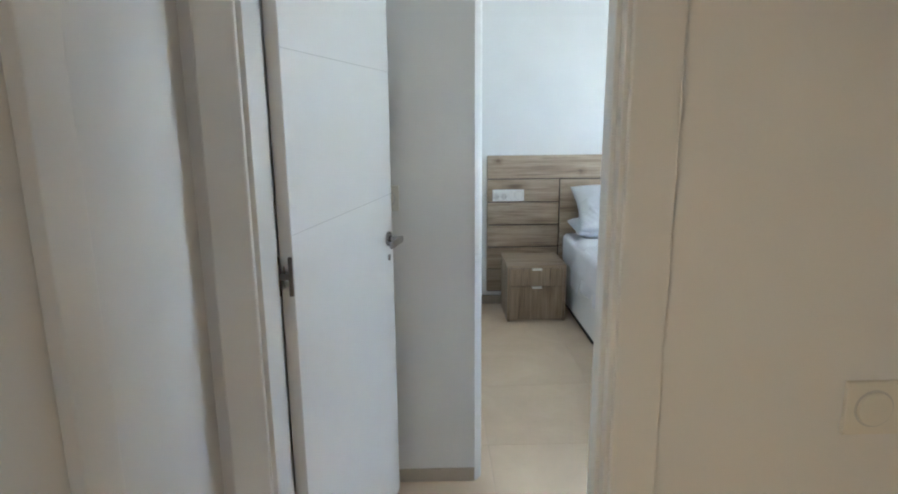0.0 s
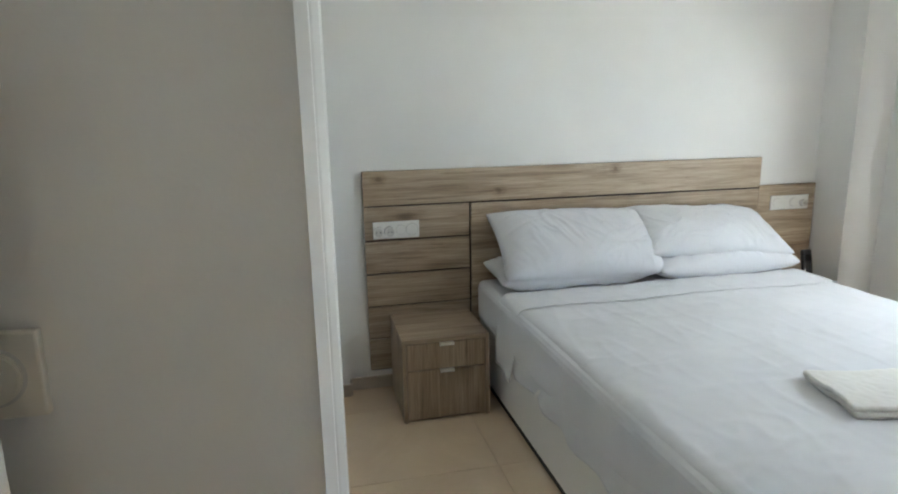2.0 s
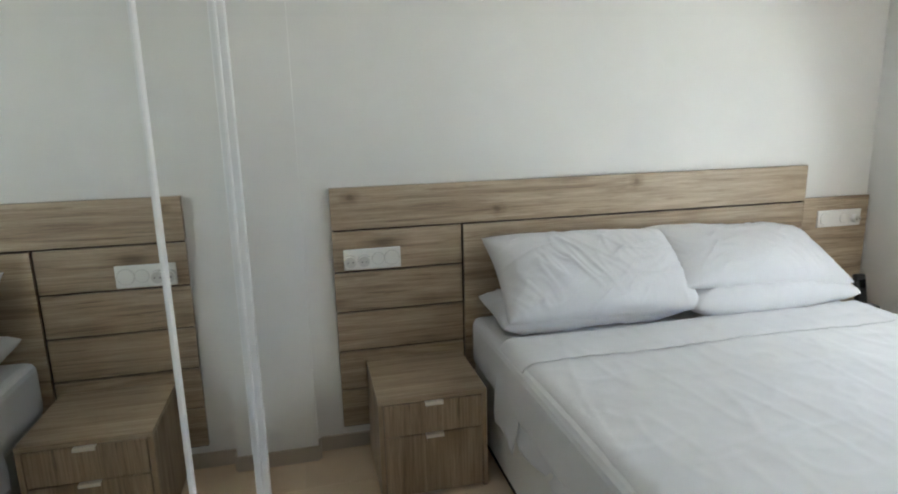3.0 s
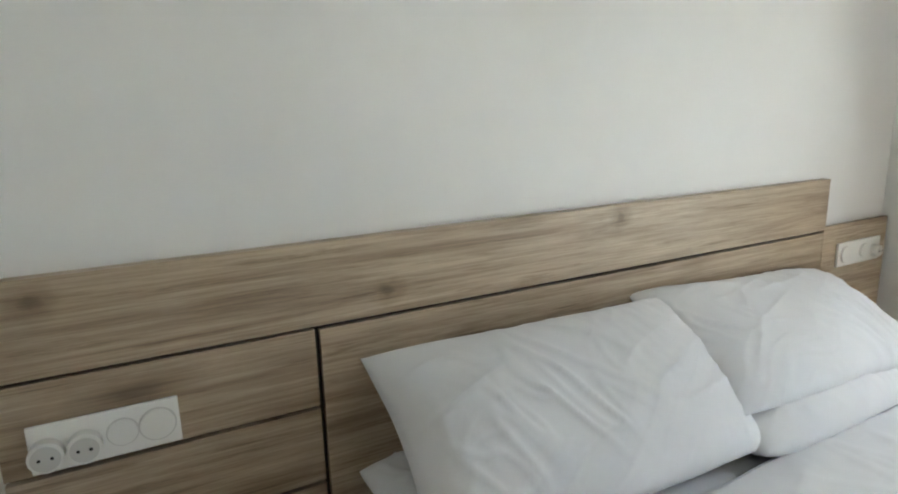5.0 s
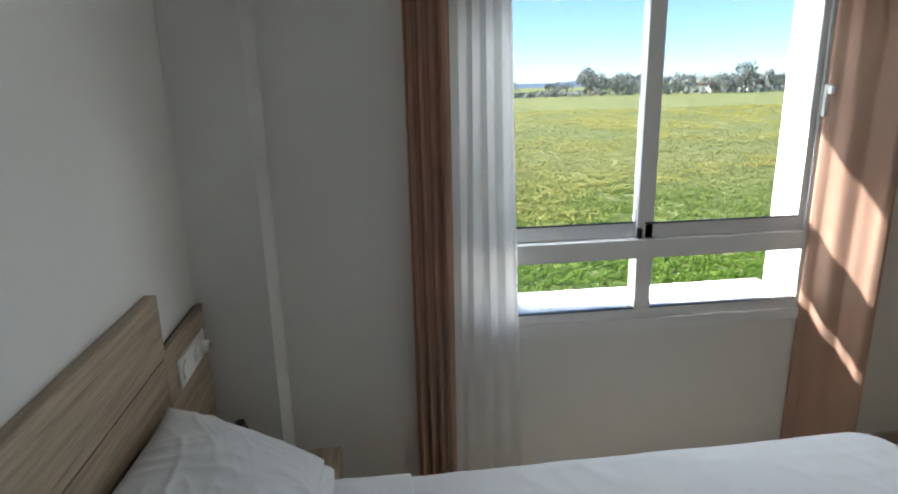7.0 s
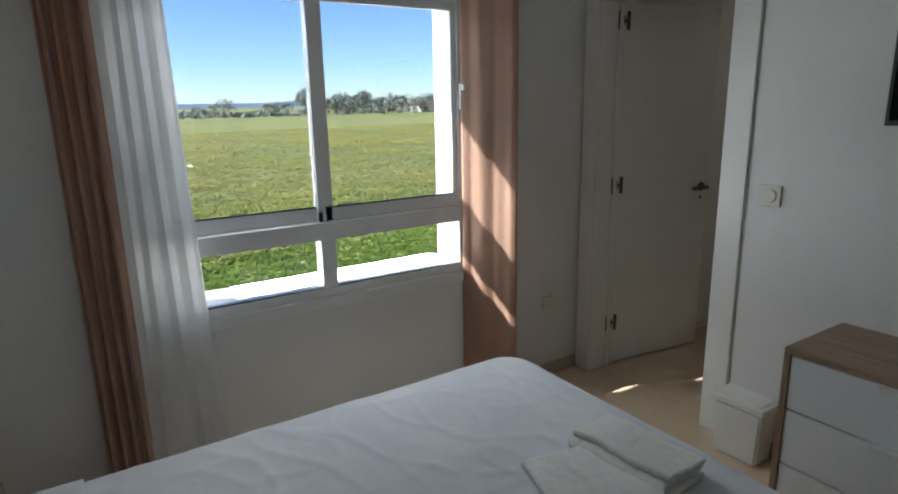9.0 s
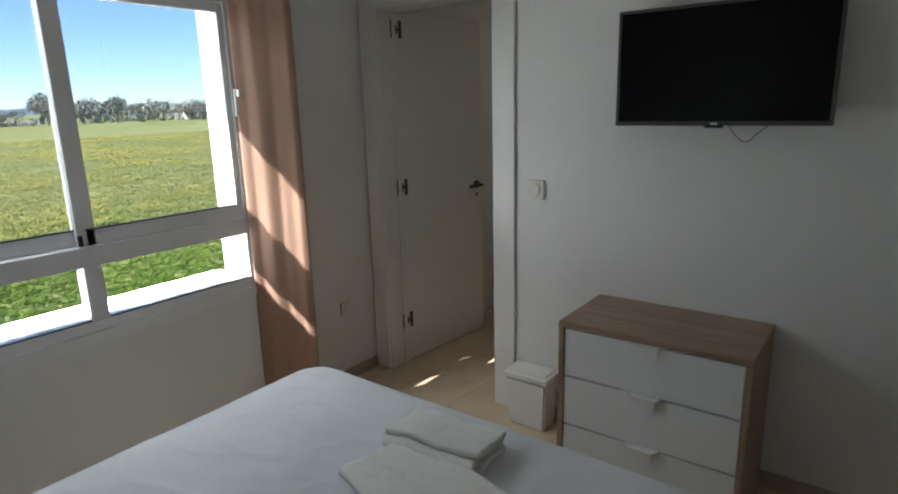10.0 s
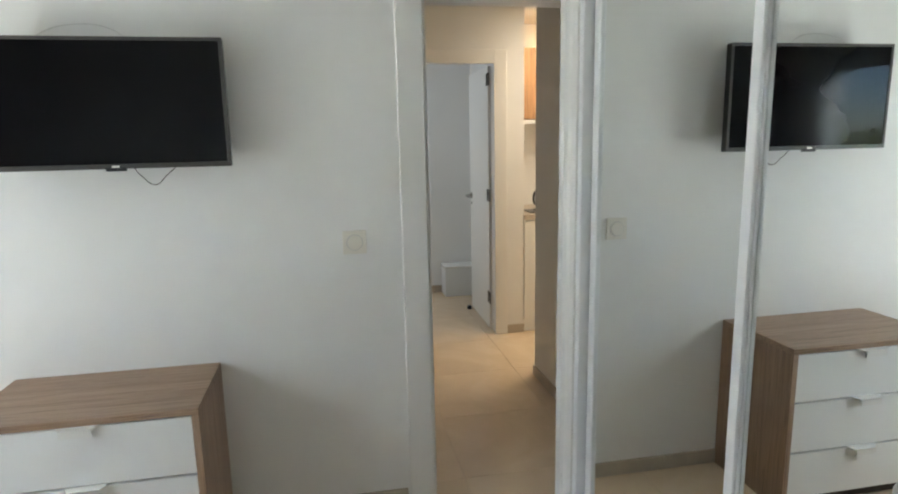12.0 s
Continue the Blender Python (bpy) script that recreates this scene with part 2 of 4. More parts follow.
LEAFM, wt, wb = nodes_of("weed_leaf")
wv = coords(wt)
wx = wt.nodes.new("ShaderNodeSeparateXYZ")
link(wt, wv, wx.inputs[0])
wr = wt.nodes.new("ShaderNodeMapRange")
wr.inputs["From Min"].default_value = 11.0
wr.inputs["From Max"].default_value = 24.0
link(wt, wx.outputs["X"], wr.inputs["Value"])
wnear = ramp(wt, noise_tex(wt, wv, 3.0, 4), [(0.3, (0.19, 0.33, 0.035)), (0.7, (0.31, 0.45, 0.07))])
wfar = ramp(wt, noise_tex(wt, wv, 1.2, 4), [(0.3, (0.33, 0.37, 0.13)), (0.7, (0.50, 0.49, 0.19))])
wc = mix(wt, wr.outputs[0], wnear, wfar)
link(wt, wc, wb.inputs["Base Color"])
wtr = wt.nodes.new("ShaderNodeBsdfTranslucent")
link(wt, wc, wtr.inputs["Color"])
wms = wt.nodes.new("ShaderNodeMixShader")
wms.inputs[0].default_value = 0.5
link(wt, wb.outputs[0], wms.inputs[1])
link(wt, wtr.outputs[0], wms.inputs[2])
link(wt, wms.outputs[0], wt.nodes["Material Output"].inputs["Surface"])
wb.inputs["Roughness"].default_value = 0.75
FLOWER = plain("yellow_flower", (0.48, 0.43, 0.10), 0.7, 0, 30, 0.1, 0.2)
# leaf colour paled to grey, with the distance haze put into it
TREE_HAZED = plain("hazed_tree_leaf", (0.25, 0.26, 0.225), 0.8, 0, 3, 0.1, 0.4)
BARK = plain("tree_bark", (0.12, 0.09, 0.065), 0.9)
# the blue is air haze painted into the hills' colour
HILL_HAZED = plain("hazed_blue_hill", (0.20, 0.27, 0.36), 1.0, 0, 1, 0.0, 0.1)
RENDER_W = painted("white_render", (0.82, 0.81, 0.78), 0.8)
ROOFT = plain("clay_roof", (0.30, 0.15, 0.10), 0.85)

# ------------------------------------------------------------------ mesh helpers


def add_box(bm, x0, x1, y0, y1, z0, z1, bevel=0.0, segs=2):
    ret = bmesh.ops.create_cube(bm, size=1.0)
    vs = ret["verts"]
    for v in vs:
        v.co = Vector(((x0 + x1) / 2 + v.co.x * (x1 - x0), (y0 + y1) / 2 + v.co.y * (y1 - y0), (z0 + z1) / 2 + v.co.z * (z1 - z0)))
    if bevel:
        es = list({e for v in vs for e in v.link_edges})
        bmesh.ops.bevel(bm, geom=es, offset=bevel, segments=segs, affect="EDGES", profile=0.6)


def add_cyl(bm, m, r, depth, segs=24, r2=None, bevel=0.0):
    ret = bmesh.ops.create_cone(bm, cap_ends=True, segments=segs, radius1=r, radius2=r if r2 is None else r2, depth=depth, matrix=m)
    if bevel:
        es = [e for e in {e for v in ret["verts"] for e in v.link_edges} if len(e.link_faces) == 2 and any(len(f.verts) > 4 for f in e.link_faces)]
        bmesh.ops.bevel(bm, geom=es, offset=bevel, segments=2, affect="EDGES")


def done(bm, name, mat, parent=None, smooth=False, at=None):
    me = bpy.data.meshes.new(name)
    bmesh.ops.recalc_face_normals(bm, faces=bm.faces)
    bm.to_mesh(me)
    bm.free()
    me.materials.append(mat)
    if smooth:
        for p in me.polygons:
            p.use_smooth = True
    ob = new(name, me)
    if parent is not None:
        ob.parent = parent
    if at is not None:
        ob.matrix_basis = at
    return ob


def box(name, x0, x1, y0, y1, z0, z1, mat, parent=None, bevel=0.003, segs=2):
    bm = bmesh.new()
    add_box(bm, x0, x1, y0, y1, z0, z1, bevel, segs)
    return done(bm, name, mat, parent)


def boxes(name, rows, mat, parent=None, bevel=0.0):
    bm = bmesh.new()
    for r in rows:
        add_box(bm, *r, bevel)
    return done(bm, name, mat, parent)


def holder(name, m, label, category, group="", kind=""):
    ob = new(name)
    ob.empty_display_size = 0.1
    ob.matrix_basis = m
    return tagged(ob, label, category, group, kind)


def tube(name, pts, r, mat, parent=None):
    cu = bpy.data.curves.new(name, "CURVE")
    cu.dimensions = "3D"
    cu.bevel_depth, cu.bevel_resolution, cu.resolution_u = r, 3, 8
    sp = cu.splines.new("BEZIER")
    sp.bezier_points.add(len(pts) - 1)
    for p, co in zip(sp.bezier_points, pts):
        p.co = co
        p.handle_left_type = p.handle_right_type = "AUTO"
    cu.materials.append(mat)
    ob = new(name, cu)
    if parent is not None:
        ob.parent = parent
    return ob


# ------------------------------------------------------------------ structure
CZ = 2.50          # bedroom ceiling
NORTH, SOUTH, SOUTH_OUT, EAST, EAST_OUT = 4.22, 1.07, 0.94, 3.50, 3.78
JL, JR = -0.172, 0.60       # entrance door opening
BL, BR = 2.64, 3.40        # bathroom door opening
DH = 2.04
WWEST = -0.27
WIN = (1.846, 3.29, 0.71, 2.01)

floor = boxes("floor", [(-2.6, 3.76, -3.0, 4.42, -1.6, -0.0025)], GROUT)
tagged(floor, "polished beige porcelain tile floor with faint joints", "floor", kind="structure")

tagged(boxes("wall_north", [(-0.45, EAST_OUT, NORTH, NORTH + 0.2, 0, CZ)], WALL), "smooth white painted wall behind the headboard", "wall", kind="structure")
tagged(boxes("wall_south", [
    (WWEST, JL, SOUTH_OUT, SOUTH, 0, CZ), (JL, JR, SOUTH_OUT, SOUTH, DH, CZ), (JR, BL, SOUTH_OUT, SOUTH, 0, CZ),
    (BL, BR, SOUTH_OUT, SOUTH, DH, CZ), (BR, EAST, SOUTH_OUT, SOUTH, 0, CZ)], WALL),
    "smooth white painted wall with two doorways", "wall", kind="structure")
wy0, wy1, wz0, wz1 = WIN
tagged(boxes("wall_east", [
    (EAST, EAST_OUT, -1.5, wy0, -0.1, 2.9), (EAST, EAST_OUT, wy1, NORTH, -0.1, 2.9),
    (EAST, EAST_OUT, wy0, wy1, -0.1, wz0), (EAST, EAST_OUT, wy0, wy1, wz1, 2.9)], WALL),
    "white painted outer wall with a wide window", "wall", kind="structure")
tagged(boxes("wall_west", [(-0.45, WWEST, -0.13, NORTH, 0, CZ)], WALL), "white painted wall beside the hall and wardrobe", "wall", kind="structure")
stub = boxes("wall_wardrobe_end", [(WWEST, 0.352, 1.895, 2.0, 0, CZ)], WALL)
tagged(stub, "narrow white wall closing the wardrobe's end", "wall", kind="structure")


def edge_strip():
    """Moulded upright strip closing the stub wall's end: a splayed face, a groove, a bead and the return to the wardrobe."""
    profile = ((0.352, 1.888), (0.366, 1.899), (0.367, 1.908), (0.370, 1.910), (0.377, 1.917), (0.380, 1.925), (0.380, 1.958), (0.372, 1.962), (0.366, 1.972), (0.366, 2.0), (0.352, 2.0))
    bm = bmesh.new()
    low = [bm.verts.new((x, y, 0.0)) for x, y in profile]
    high = [bm.verts.new((x, y, CZ)) for x, y in profile]
    n = len(profile)
    for i in range(n):
        bm.faces.new((low[i], low[(i + 1) % n], high[(i + 1) % n], high[i]))
    bm.faces.new(low[::-1])
    bm.faces.new(high)
    tagged(done(bm, "trim", LACQ), "white lacquered moulded edge strip beside the mirror wardrobe", "trim", kind="structure")


edge_strip()
tagged(boxes("wall_northwest", [(WWEST, 0.27, 3.55, 4.15, 0, CZ), (WWEST, 0.488, 4.15, NORTH, 0, CZ)], WALL), "white painted pier beside the headboard", "wall", kind="structure")
tagged(boxes("wall_northeast_pier", [(3.262, EAST, 3.985, NORTH, 0, CZ)], WALL), "white painted column in the room's corner", "wall", kind="structure")
tagged(boxes("ceiling", [(-0.45, EAST_OUT, SOUTH_OUT, NORTH + 0.2, CZ, CZ + 0.15), (-2.6, EAST_OUT, -3.0, SOUTH_OUT, 2.42, 2.6)], CEIL), "flat white painted ceiling", "ceiling", kind="structure")

# hall, kitchen, far room and bathroom shells
tagged(boxes("wall_hall_south", [(-0.47, -0.25, -1.10, -0.97, 0, 2.42), (-0.25, 0.47, -1.10, -0.97, DH, 2.42), (0.47, 2.25, -1.10, -0.97, 0, 2.42)], WALL), "white painted hall wall with an open doorway", "wall", kind="structure")
tagged(boxes("wall_hall_east", [(2.25, 2.38, -3.0, SOUTH_OUT, 0, 2.42)], WALL), "white painted wall between hall and bathroom", "wall", kind="structure")
tagged(boxes("wall_far_room", [(-0.47, 1.6, -2.50, -2.38, 0, 2.42), (1.6, 1.72, -2.5, -1.1, 0, 2.42), (-0.47, -0.39, -2.38, -1.10, 0, 2.42)], WALL), "white painted walls of the room beyond the hall", "wall", kind="structure")
tagged(boxes("wall_kitchen", [(-2.6, -0.47, -1.75, -1.62, 0, 2.42), (-2.6, -2.47, -1.62, 0.3, 0, 2.42), (-2.47, -0.45, 0.17, 0.3, 0, 2.42)], WALL), "white painted kitchen walls", "wall", kind="structure")
tagged(boxes("wall_bathroom", [(2.38, EAST, -1.3, -1.17, 0, 2.42)], WALL), "pale bathroom wall", "wall", kind="structure")


def skirting(name, rows):
    return tagged(boxes(name, rows, SKIRT, bevel=0.003), "low grey-beige stone skirting board", "baseboard", kind="structure")


SK = 0.066
skirting("baseboard", [(0.70, BL - 0.11, SOUTH, SOUTH + 0.012, 0, SK), (0.50, 3.250, NORTH - 0.012, NORTH, 0, SK),
    (0.27, 0.49, 4.138, 4.15, 0, SK), (0.488, 0.50, 4.15, NORTH - 0.012, 0, SK), (0.27, 0.282, 3.55, 4.138, 0, SK),
    (EAST - 0.012, EAST, 1.085, 3.985, 0, SK), (3.250, 3.262, 3.985, NORTH, 0, SK), (3.262, EAST - 0.012, 3.973, 3.985, 0, SK)])
skirting("baseboard_hall", [(WWEST, WWEST + 0.012, -0.13, SOUTH_OUT - 0.02, 0, SK), (0.70, 2.25, SOUTH_OUT - 0.012, SOUTH_OUT, 0, SK),
    (-0.47, -0.335, -0.97, -0.958, 0, SK), (0.56, 2.25, -0.97, -0.958, 0, SK), (-0.47, 1.6, -2.38, -2.368, 0, SK), (WWEST, 0.352, 1.886, 1.895, 0, 0.055)])


def casing(name, x0, x1, yf, sign, w=0.09, right_w=None, left_w=None):
    """Flat architrave round a doorway on the wall face yf; sign gives the way it stands out."""
    lw, rw = left_w or w, right_w or w
    a, b = sorted((yf, yf + sign * 0.016))
    rows = [(x0 - lw, x0 + 0.012, a, b, 0, DH + w), (x1 - 0.012, x1 + rw, a, b, 0, DH + w), (x0 + 0.012, x1 - 0.012, a, b, DH - 0.012, DH + w)]
    return tagged(boxes(name, rows, LACQ, bevel=0.004), "white lacquered flat door architrave", "door frame", kind="structure")


def jamb(name, x0, x1, y0, y1, first=0):
    rows = [(x0, x0 + 0.022, y0, y1, 0, DH), (x1 - 0.022, x1, y0, y1, 0, DH), (x0 + 0.022, x1 - 0.022, y0, y1, DH - 0.022, DH),
            (x0 + 0.022, x0 + 0.034, y0 + 0.03, y0 + 0.06, 0, DH - 0.022), (x1 - 0.034, x1 - 0.022, y0 + 0.03, y0 + 0.06, 0, DH - 0.022)]
    if first:
        del rows[3]
    return tagged(boxes(name, rows, LACQ, bevel=0.002), "white lacquered door lining with a stop", "door frame", kind="structure")


casing("trim_entrance_inner", JL, JR, SOUTH, 1, left_w=0.06)
casing("trim_entrance_hall", JL, JR, SOUTH_OUT, -1, left_w=0.07)
jamb("door_frame_entrance", JL, JR, SOUTH_OUT, SOUTH, 1)
casing("trim_bathroom_inner", BL, BR, SOUTH, 1, w=0.105, right_w=0.085)
jamb("door_frame_bathroom", BL, BR, SOUTH_OUT - 0.04, SOUTH)
casing("trim_far_door", -0.25, 0.47, -0.97, 1, w=0.085)
tagged(box("trim_hall_casing", WWEST, WWEST + 0.022, 0.44, 0.53, 0, 2.1, LACQ, bevel=0.004), "beige-white lacquered casing on the hall wall", "door frame", kind="structure")

# ------------------------------------------------------------------ window


def window_unit():
    top = holder("window_1", pose(EAST, 0, 0), "white aluminium sliding window with fixed lower panes", "window", kind="structure")
    fx0, fx1 = 0.0, 0.07
    y0, y1, z0, z1 = WIN
    ym = 2.569
    rows = [(fx0, fx1, y0, y0 + 0.045, z0, z1), (fx0, fx1, y1 - 0.045, y1, z0, z1),
            (fx0, fx1, y0 + 0.045, y1 - 0.045, z0, z0 + 0.046), (fx0, fx1, y0 + 0.045, y1 - 0.045, z1 - 0.035, z1),
            (fx0 - 0.006, fx1 + 0.010, y0 + 0.045, y1 - 0.045, 0.968, 1.045), (fx0, fx1, ym - 0.034, ym + 0.034, z0 + 0.046, 0.968)]
    boxes("frame", rows, ALU, top, 0.004)
    for a, b, xo in ((y0 + 0.045, ym + 0.034, 0.008), (ym - 0.034, y1 - 0.045, 0.036)):
        s = [(xo, xo + 0.026, a, a + 0.03, 1.046, z1 - 0.036), (xo, xo + 0.026, b - 0.066 if xo < 0.03 else b - 0.03, b, 1.046, z1 - 0.036),
             (xo, xo + 0.026, a + 0.03, b - 0.03, 1.046, 1.106), (xo, xo + 0.026, a + 0.03, b - 0.03, z1 - 0.075, z1 - 0.036)]
        if xo > 0.03:
            s[0] = (xo, xo + 0.026, a, a + 0.066, 1.046, z1 - 0.036)
        boxes("sash", s, ALU, top, 0.003)
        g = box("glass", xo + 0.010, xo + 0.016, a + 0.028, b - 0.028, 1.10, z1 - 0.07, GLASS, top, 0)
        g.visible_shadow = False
        boxes("gasket", [(xo - 0.002, xo + 0.004, a + 0.03, b - 0.03, 1.104, 1.110)], BLACK, top)
    for a, b in ((y0 + 0.044, ym - 0.033), (ym + 0.033, y1 - 0.044)):
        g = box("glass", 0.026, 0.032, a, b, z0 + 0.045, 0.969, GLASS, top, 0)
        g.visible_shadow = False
        boxes("gasket", [(0.0, 0.02, a, b, z0 + 0.0455, z0 + 0.050)], BLACK, top)
    bm = bmesh.new()
    add_box(bm, -0.014, 0.004, y0 + 0.012, y0 + 0.038, 1.50, 1.62, 0.005)
    add_box(bm, -0.034, -0.010, y0 + 0.016, y0 + 0.034, 1.585, 1.615, 0.006)
    done(bm, "handle", ALU, top)
    box("latch", -0.01, 0.01, ym + 0.022, ym + 0.036, 1.05, 1.09, BLACK, top)
    boxes("apron", [(-0.012, 0.0, y0 - 0.02, y1 + 0.02, z0 - 0.045, z0 + 0.004)], ALU, top, 0.003)


window_unit()
tagged(box("window_sill", EAST + 0.07, EAST_OUT + 0.05, WIN[0] - 0.0, WIN[1] + 0.0, WIN[2] - 0.035, WIN[2] + 0.028, RENDER_W), "white outer window sill in sunlight", "window sill", kind="structure")

# ------------------------------------------------------------------ doors


def lever(parent, x, y, z, face, mirror=1, mat=CHROME, tag="handle"):
    """A round rose with a flat lever on the face at y; face is the outward sign, the lever points to mirror * -x."""
    bm = bmesh.new()
    add_cyl(bm, pose(x, y + face * 0.005, z, 90), 0.026, 0.01, 28, bevel=0.002)
    add_cyl(bm, pose(x, y + face * 0.028, z, 90), 0.010, 0.045, 16)
    xa, xb = sorted((x + mirror * 0.012, x - mirror * 0.115))
    ya, yb = sorted((y + face * 0.042, y + face * 0.054))
    add_box(bm, xa, xb, ya, yb, z - 0.010, z + 0.010, 0.003)
    done(bm, tag, mat, parent)
    box("lock", x - 0.006, x + 0.006, min(y, y + face * 0.008), max(y, y + face * 0.008), z - 0.075, z - 0.055, mat, parent, 0.002)


def hinge(parent, x, y, z, mat=STEEL, k=1.0, turn=0.0):
    bm = bmesh.new()
    add_cyl(bm, pose(0, 0, 0), 0.0035 * k, 0.05, 12)
    for dx in (-0.021 * k, 0.021 * k):
        add_box(bm, dx - 0.007 * k, dx + 0.007 * k, -0.004, 0.004, -0.046, 0.046, 0.001)
    add_box(bm, -0.017 * k, 0.017 * k, -0.003, 0.003, -0.008, 0.008, 0.001)
    done(bm, "hinge", mat, parent, at=pose(x, y, z, 0, 0, turn))


def door_leaf(m, width, label, grooved, handle_side, hinge_faces):
    """Leaf along local +x from the hinge edge, 40 mm thick in y, with its front at local y = 0."""
    top = holder("door", m, label, "door")
    box("leaf", 0.004, width, -0.04, -0.006 if grooved else 0, 0.008, 2.025, LACQ, top, 0.003)
    if grooved:
        # each groove is a flat grey strip, its shade put into the colour
        for z in (1.165, 1.572):
            boxes("groove", [(0.006, width - 0.002, -0.0406, -0.0395, z - 0.0009, z + 0.0009)], SHADE_PART_GREY, top)
    for f, yy in ((1, 0.0), (-1, -0.04)):
        lever(top, width - 0.062, yy, 1.015, f, 1, CHROME if handle_side else STEEL)
    for z in (0.265, 1.07, 1.93):
        if grooved:
            hinge(top, -0.004, hinge_faces, z, STEEL, 0.7, -77.0)
        else:
            hinge(top, 0.0, hinge_faces, z, STEEL, 1.35)
    box("strike_edge", width - 0.001, width + 0.001, -0.031, -0.009, 0.93, 1.13, NICKEL, top, 0)
    return top


# local x runs away from the hinge; the front (local +y) faces the camera on its way in
door_leaf(pose(-0.157, SOUTH + 0.012, 0, 0, 0, 77.0), 0.78, "white lacquered door with thin grooves, standing open", True, True, -0.020).name = "door"
bath_leaf = door_leaf(pose(3.372, 0.925, 0, 0, 0, 263.2) @ Matrix.Scale(-1, 4, (0, 1, 0)) @ pose(0, 0.0, 0), 0.712, "plain white lacquered bathroom door, standing open", False, False, 0.004)
far_leaf = door_leaf(pose(-0.228, -1.09, 0, 0, 0, 269.0), 0.68, "white lacquered door standing open in the far room", False, True, 0.004)

bm = bmesh.new()
add_box(bm, JR - 0.025, JR - 0.0215, SOUTH - 0.052, SOUTH - 0.033, 0.975, 1.065, 0.001)
tagged(done(bm, "strike_plate", NICKEL), "brushed steel strike plate on the door lining", "strike plate")

# ------------------------------------------------------------------ mirror wardrobe


def wardrobe():
    top = holder("wardrobe", pose(0, 0, 0), "built-in wardrobe with white-framed mirrored sliding doors", "wardrobe")
    for za, zb in ((0.0, 0.022), (2.43, CZ)):
        box("track", 0.265, 0.345, 2.0, 3.50, za, zb, ALU, top, 0.002)
    for ya, yb, xb in ((2.0, 2.022, 0.362), (3.475, 3.52, 0.345)):
        box("jamb", 0.265, xb, ya, yb, 0.0225, 2.4295, ALU, top, 0.003)
    box("carcass", WWEST + 0.001, 0.26, 3.52, 3.548, 0.0, CZ, LAMI, top)
    for y0, y1, xf, sa, sb in ((2.026, 2.590, 0.337, 0.030, 0.022), (2.570, 3.472, 0.3280, 0.020, 0.030)):
        d = boxes("sliding_door", [(xf - 0.008, xf, y0, y0 + sa, 0.024, 2.428), (xf - 0.008, xf, y1 - sb, y1, 0.024, 2.428),
                                   (xf - 0.008, xf, y0 + sa, y1 - sb, 0.024, 0.075), (xf - 0.008, xf, y0 + sa, y1 - sb, 2.39, 2.428)], ALU, top, 0.003)
        box("mirror", xf - 0.007, xf - 0.003, y0 + sa - 0.002, y1 - sb + 0.002, 0.07, 2.395, MIRROR, d, 0)


wardrobe()

# ------------------------------------------------------------------ headboard


def headboard():
    top = holder("headboard", pose(0, NORTH, 0), "grey-brown oak plank headboard panel fixed to the wall", "headboard")
    box("backing", 0.605, 3.245, -0.010, 0, 0.10, 0.975, GROOVE, top, 0)
    box("top_board", 0.600, 2.864, -0.030, -0.0, 0.971, 1.141, OAK_TOP, top, 0.0015)
    z = 0.963
    for h in (0.165, 0.164, 0.164, 0.164, 0.164):
        box("board", 0.600, 1.140, -0.026, -0.010, z - h, z, OAK_X, top, 0.0015)
        z -= h + 0.008
    box("panel", 1.150, 2.862, -0.026, -0.010, 0.10, 0.961, OAK_X, top, 0.0015)
    box("panel", 2.864, 3.250, -0.026, -0.010, 0.10, 0.980, OAK_X, top, 0.0015)


headboard()


def socket_plate(name, x0, x1, z0, z1, rounds, label):
    top = holder(name, pose((x0 + x1) / 2, NORTH - 0.026, (z0 + z1) / 2), label, "socket")
    w, h = x1 - x0, z1 - z0
    box("plate", -w / 2, w / 2, -0.009, 0, -h / 2, h / 2, PVC, top, 0.003)
    for fx, r, kind in rounds:
        bm = bmesh.new()
        if kind == "socket":
            add_cyl(bm, pose(fx * w, -0.020, -0.006, 90), r, 0.026, 28, bevel=0.002)
            done(bm, "socket_ring", PVC, top)
            bm = bmesh.new()
            add_cyl(bm, pose(fx * w, -0.0335, -0.006, 90), r * 0.82, 0.001, 28)
            done(bm, "socket_well", SHADE_PART_GREY, top)
            bm = bmesh.new()
            for dx in (-0.0095, 0.0095):
                add_cyl(bm, pose(fx * w + dx, -0.0345, -0.006, 90), 0.0028, 0.0015, 10)
            done(bm, "pin_hole", BLACK, top)
        else:
            # grey ring painted as the shade gap round the disc
            add_cyl(bm, pose(fx * w, -0.0092, 0, 90), r * 1.1, 0.001, 32)
            done(bm, "rim_shade", SHADE_PART_GREY, top)
            bm = bmesh.new()
            add_cyl(bm, pose(fx * w, -0.011, 0, 90), r, 0.005, 32, bevel=0.0015)
            done(bm, "switch_disc", PVC, top)


socket_plate("socket_plate", 0.642, 0.876, 0.803, 0.890, [(-0.39, 0.027, "socket"), (-0.15, 0.027, "socket"), (0.10, 0.024, "switch"), (0.34, 0.029, "switch")], "white socket and switch plate on the oak headboard")
socket_plate("socket_plate", 2.945, 3.200, 0.832, 0.915, [(-0.34, 0.027, "switch"), (0.1, 0.024, "switch"), (0.34, 0.02, "socket")], "white socket and switch plate beside the bed")

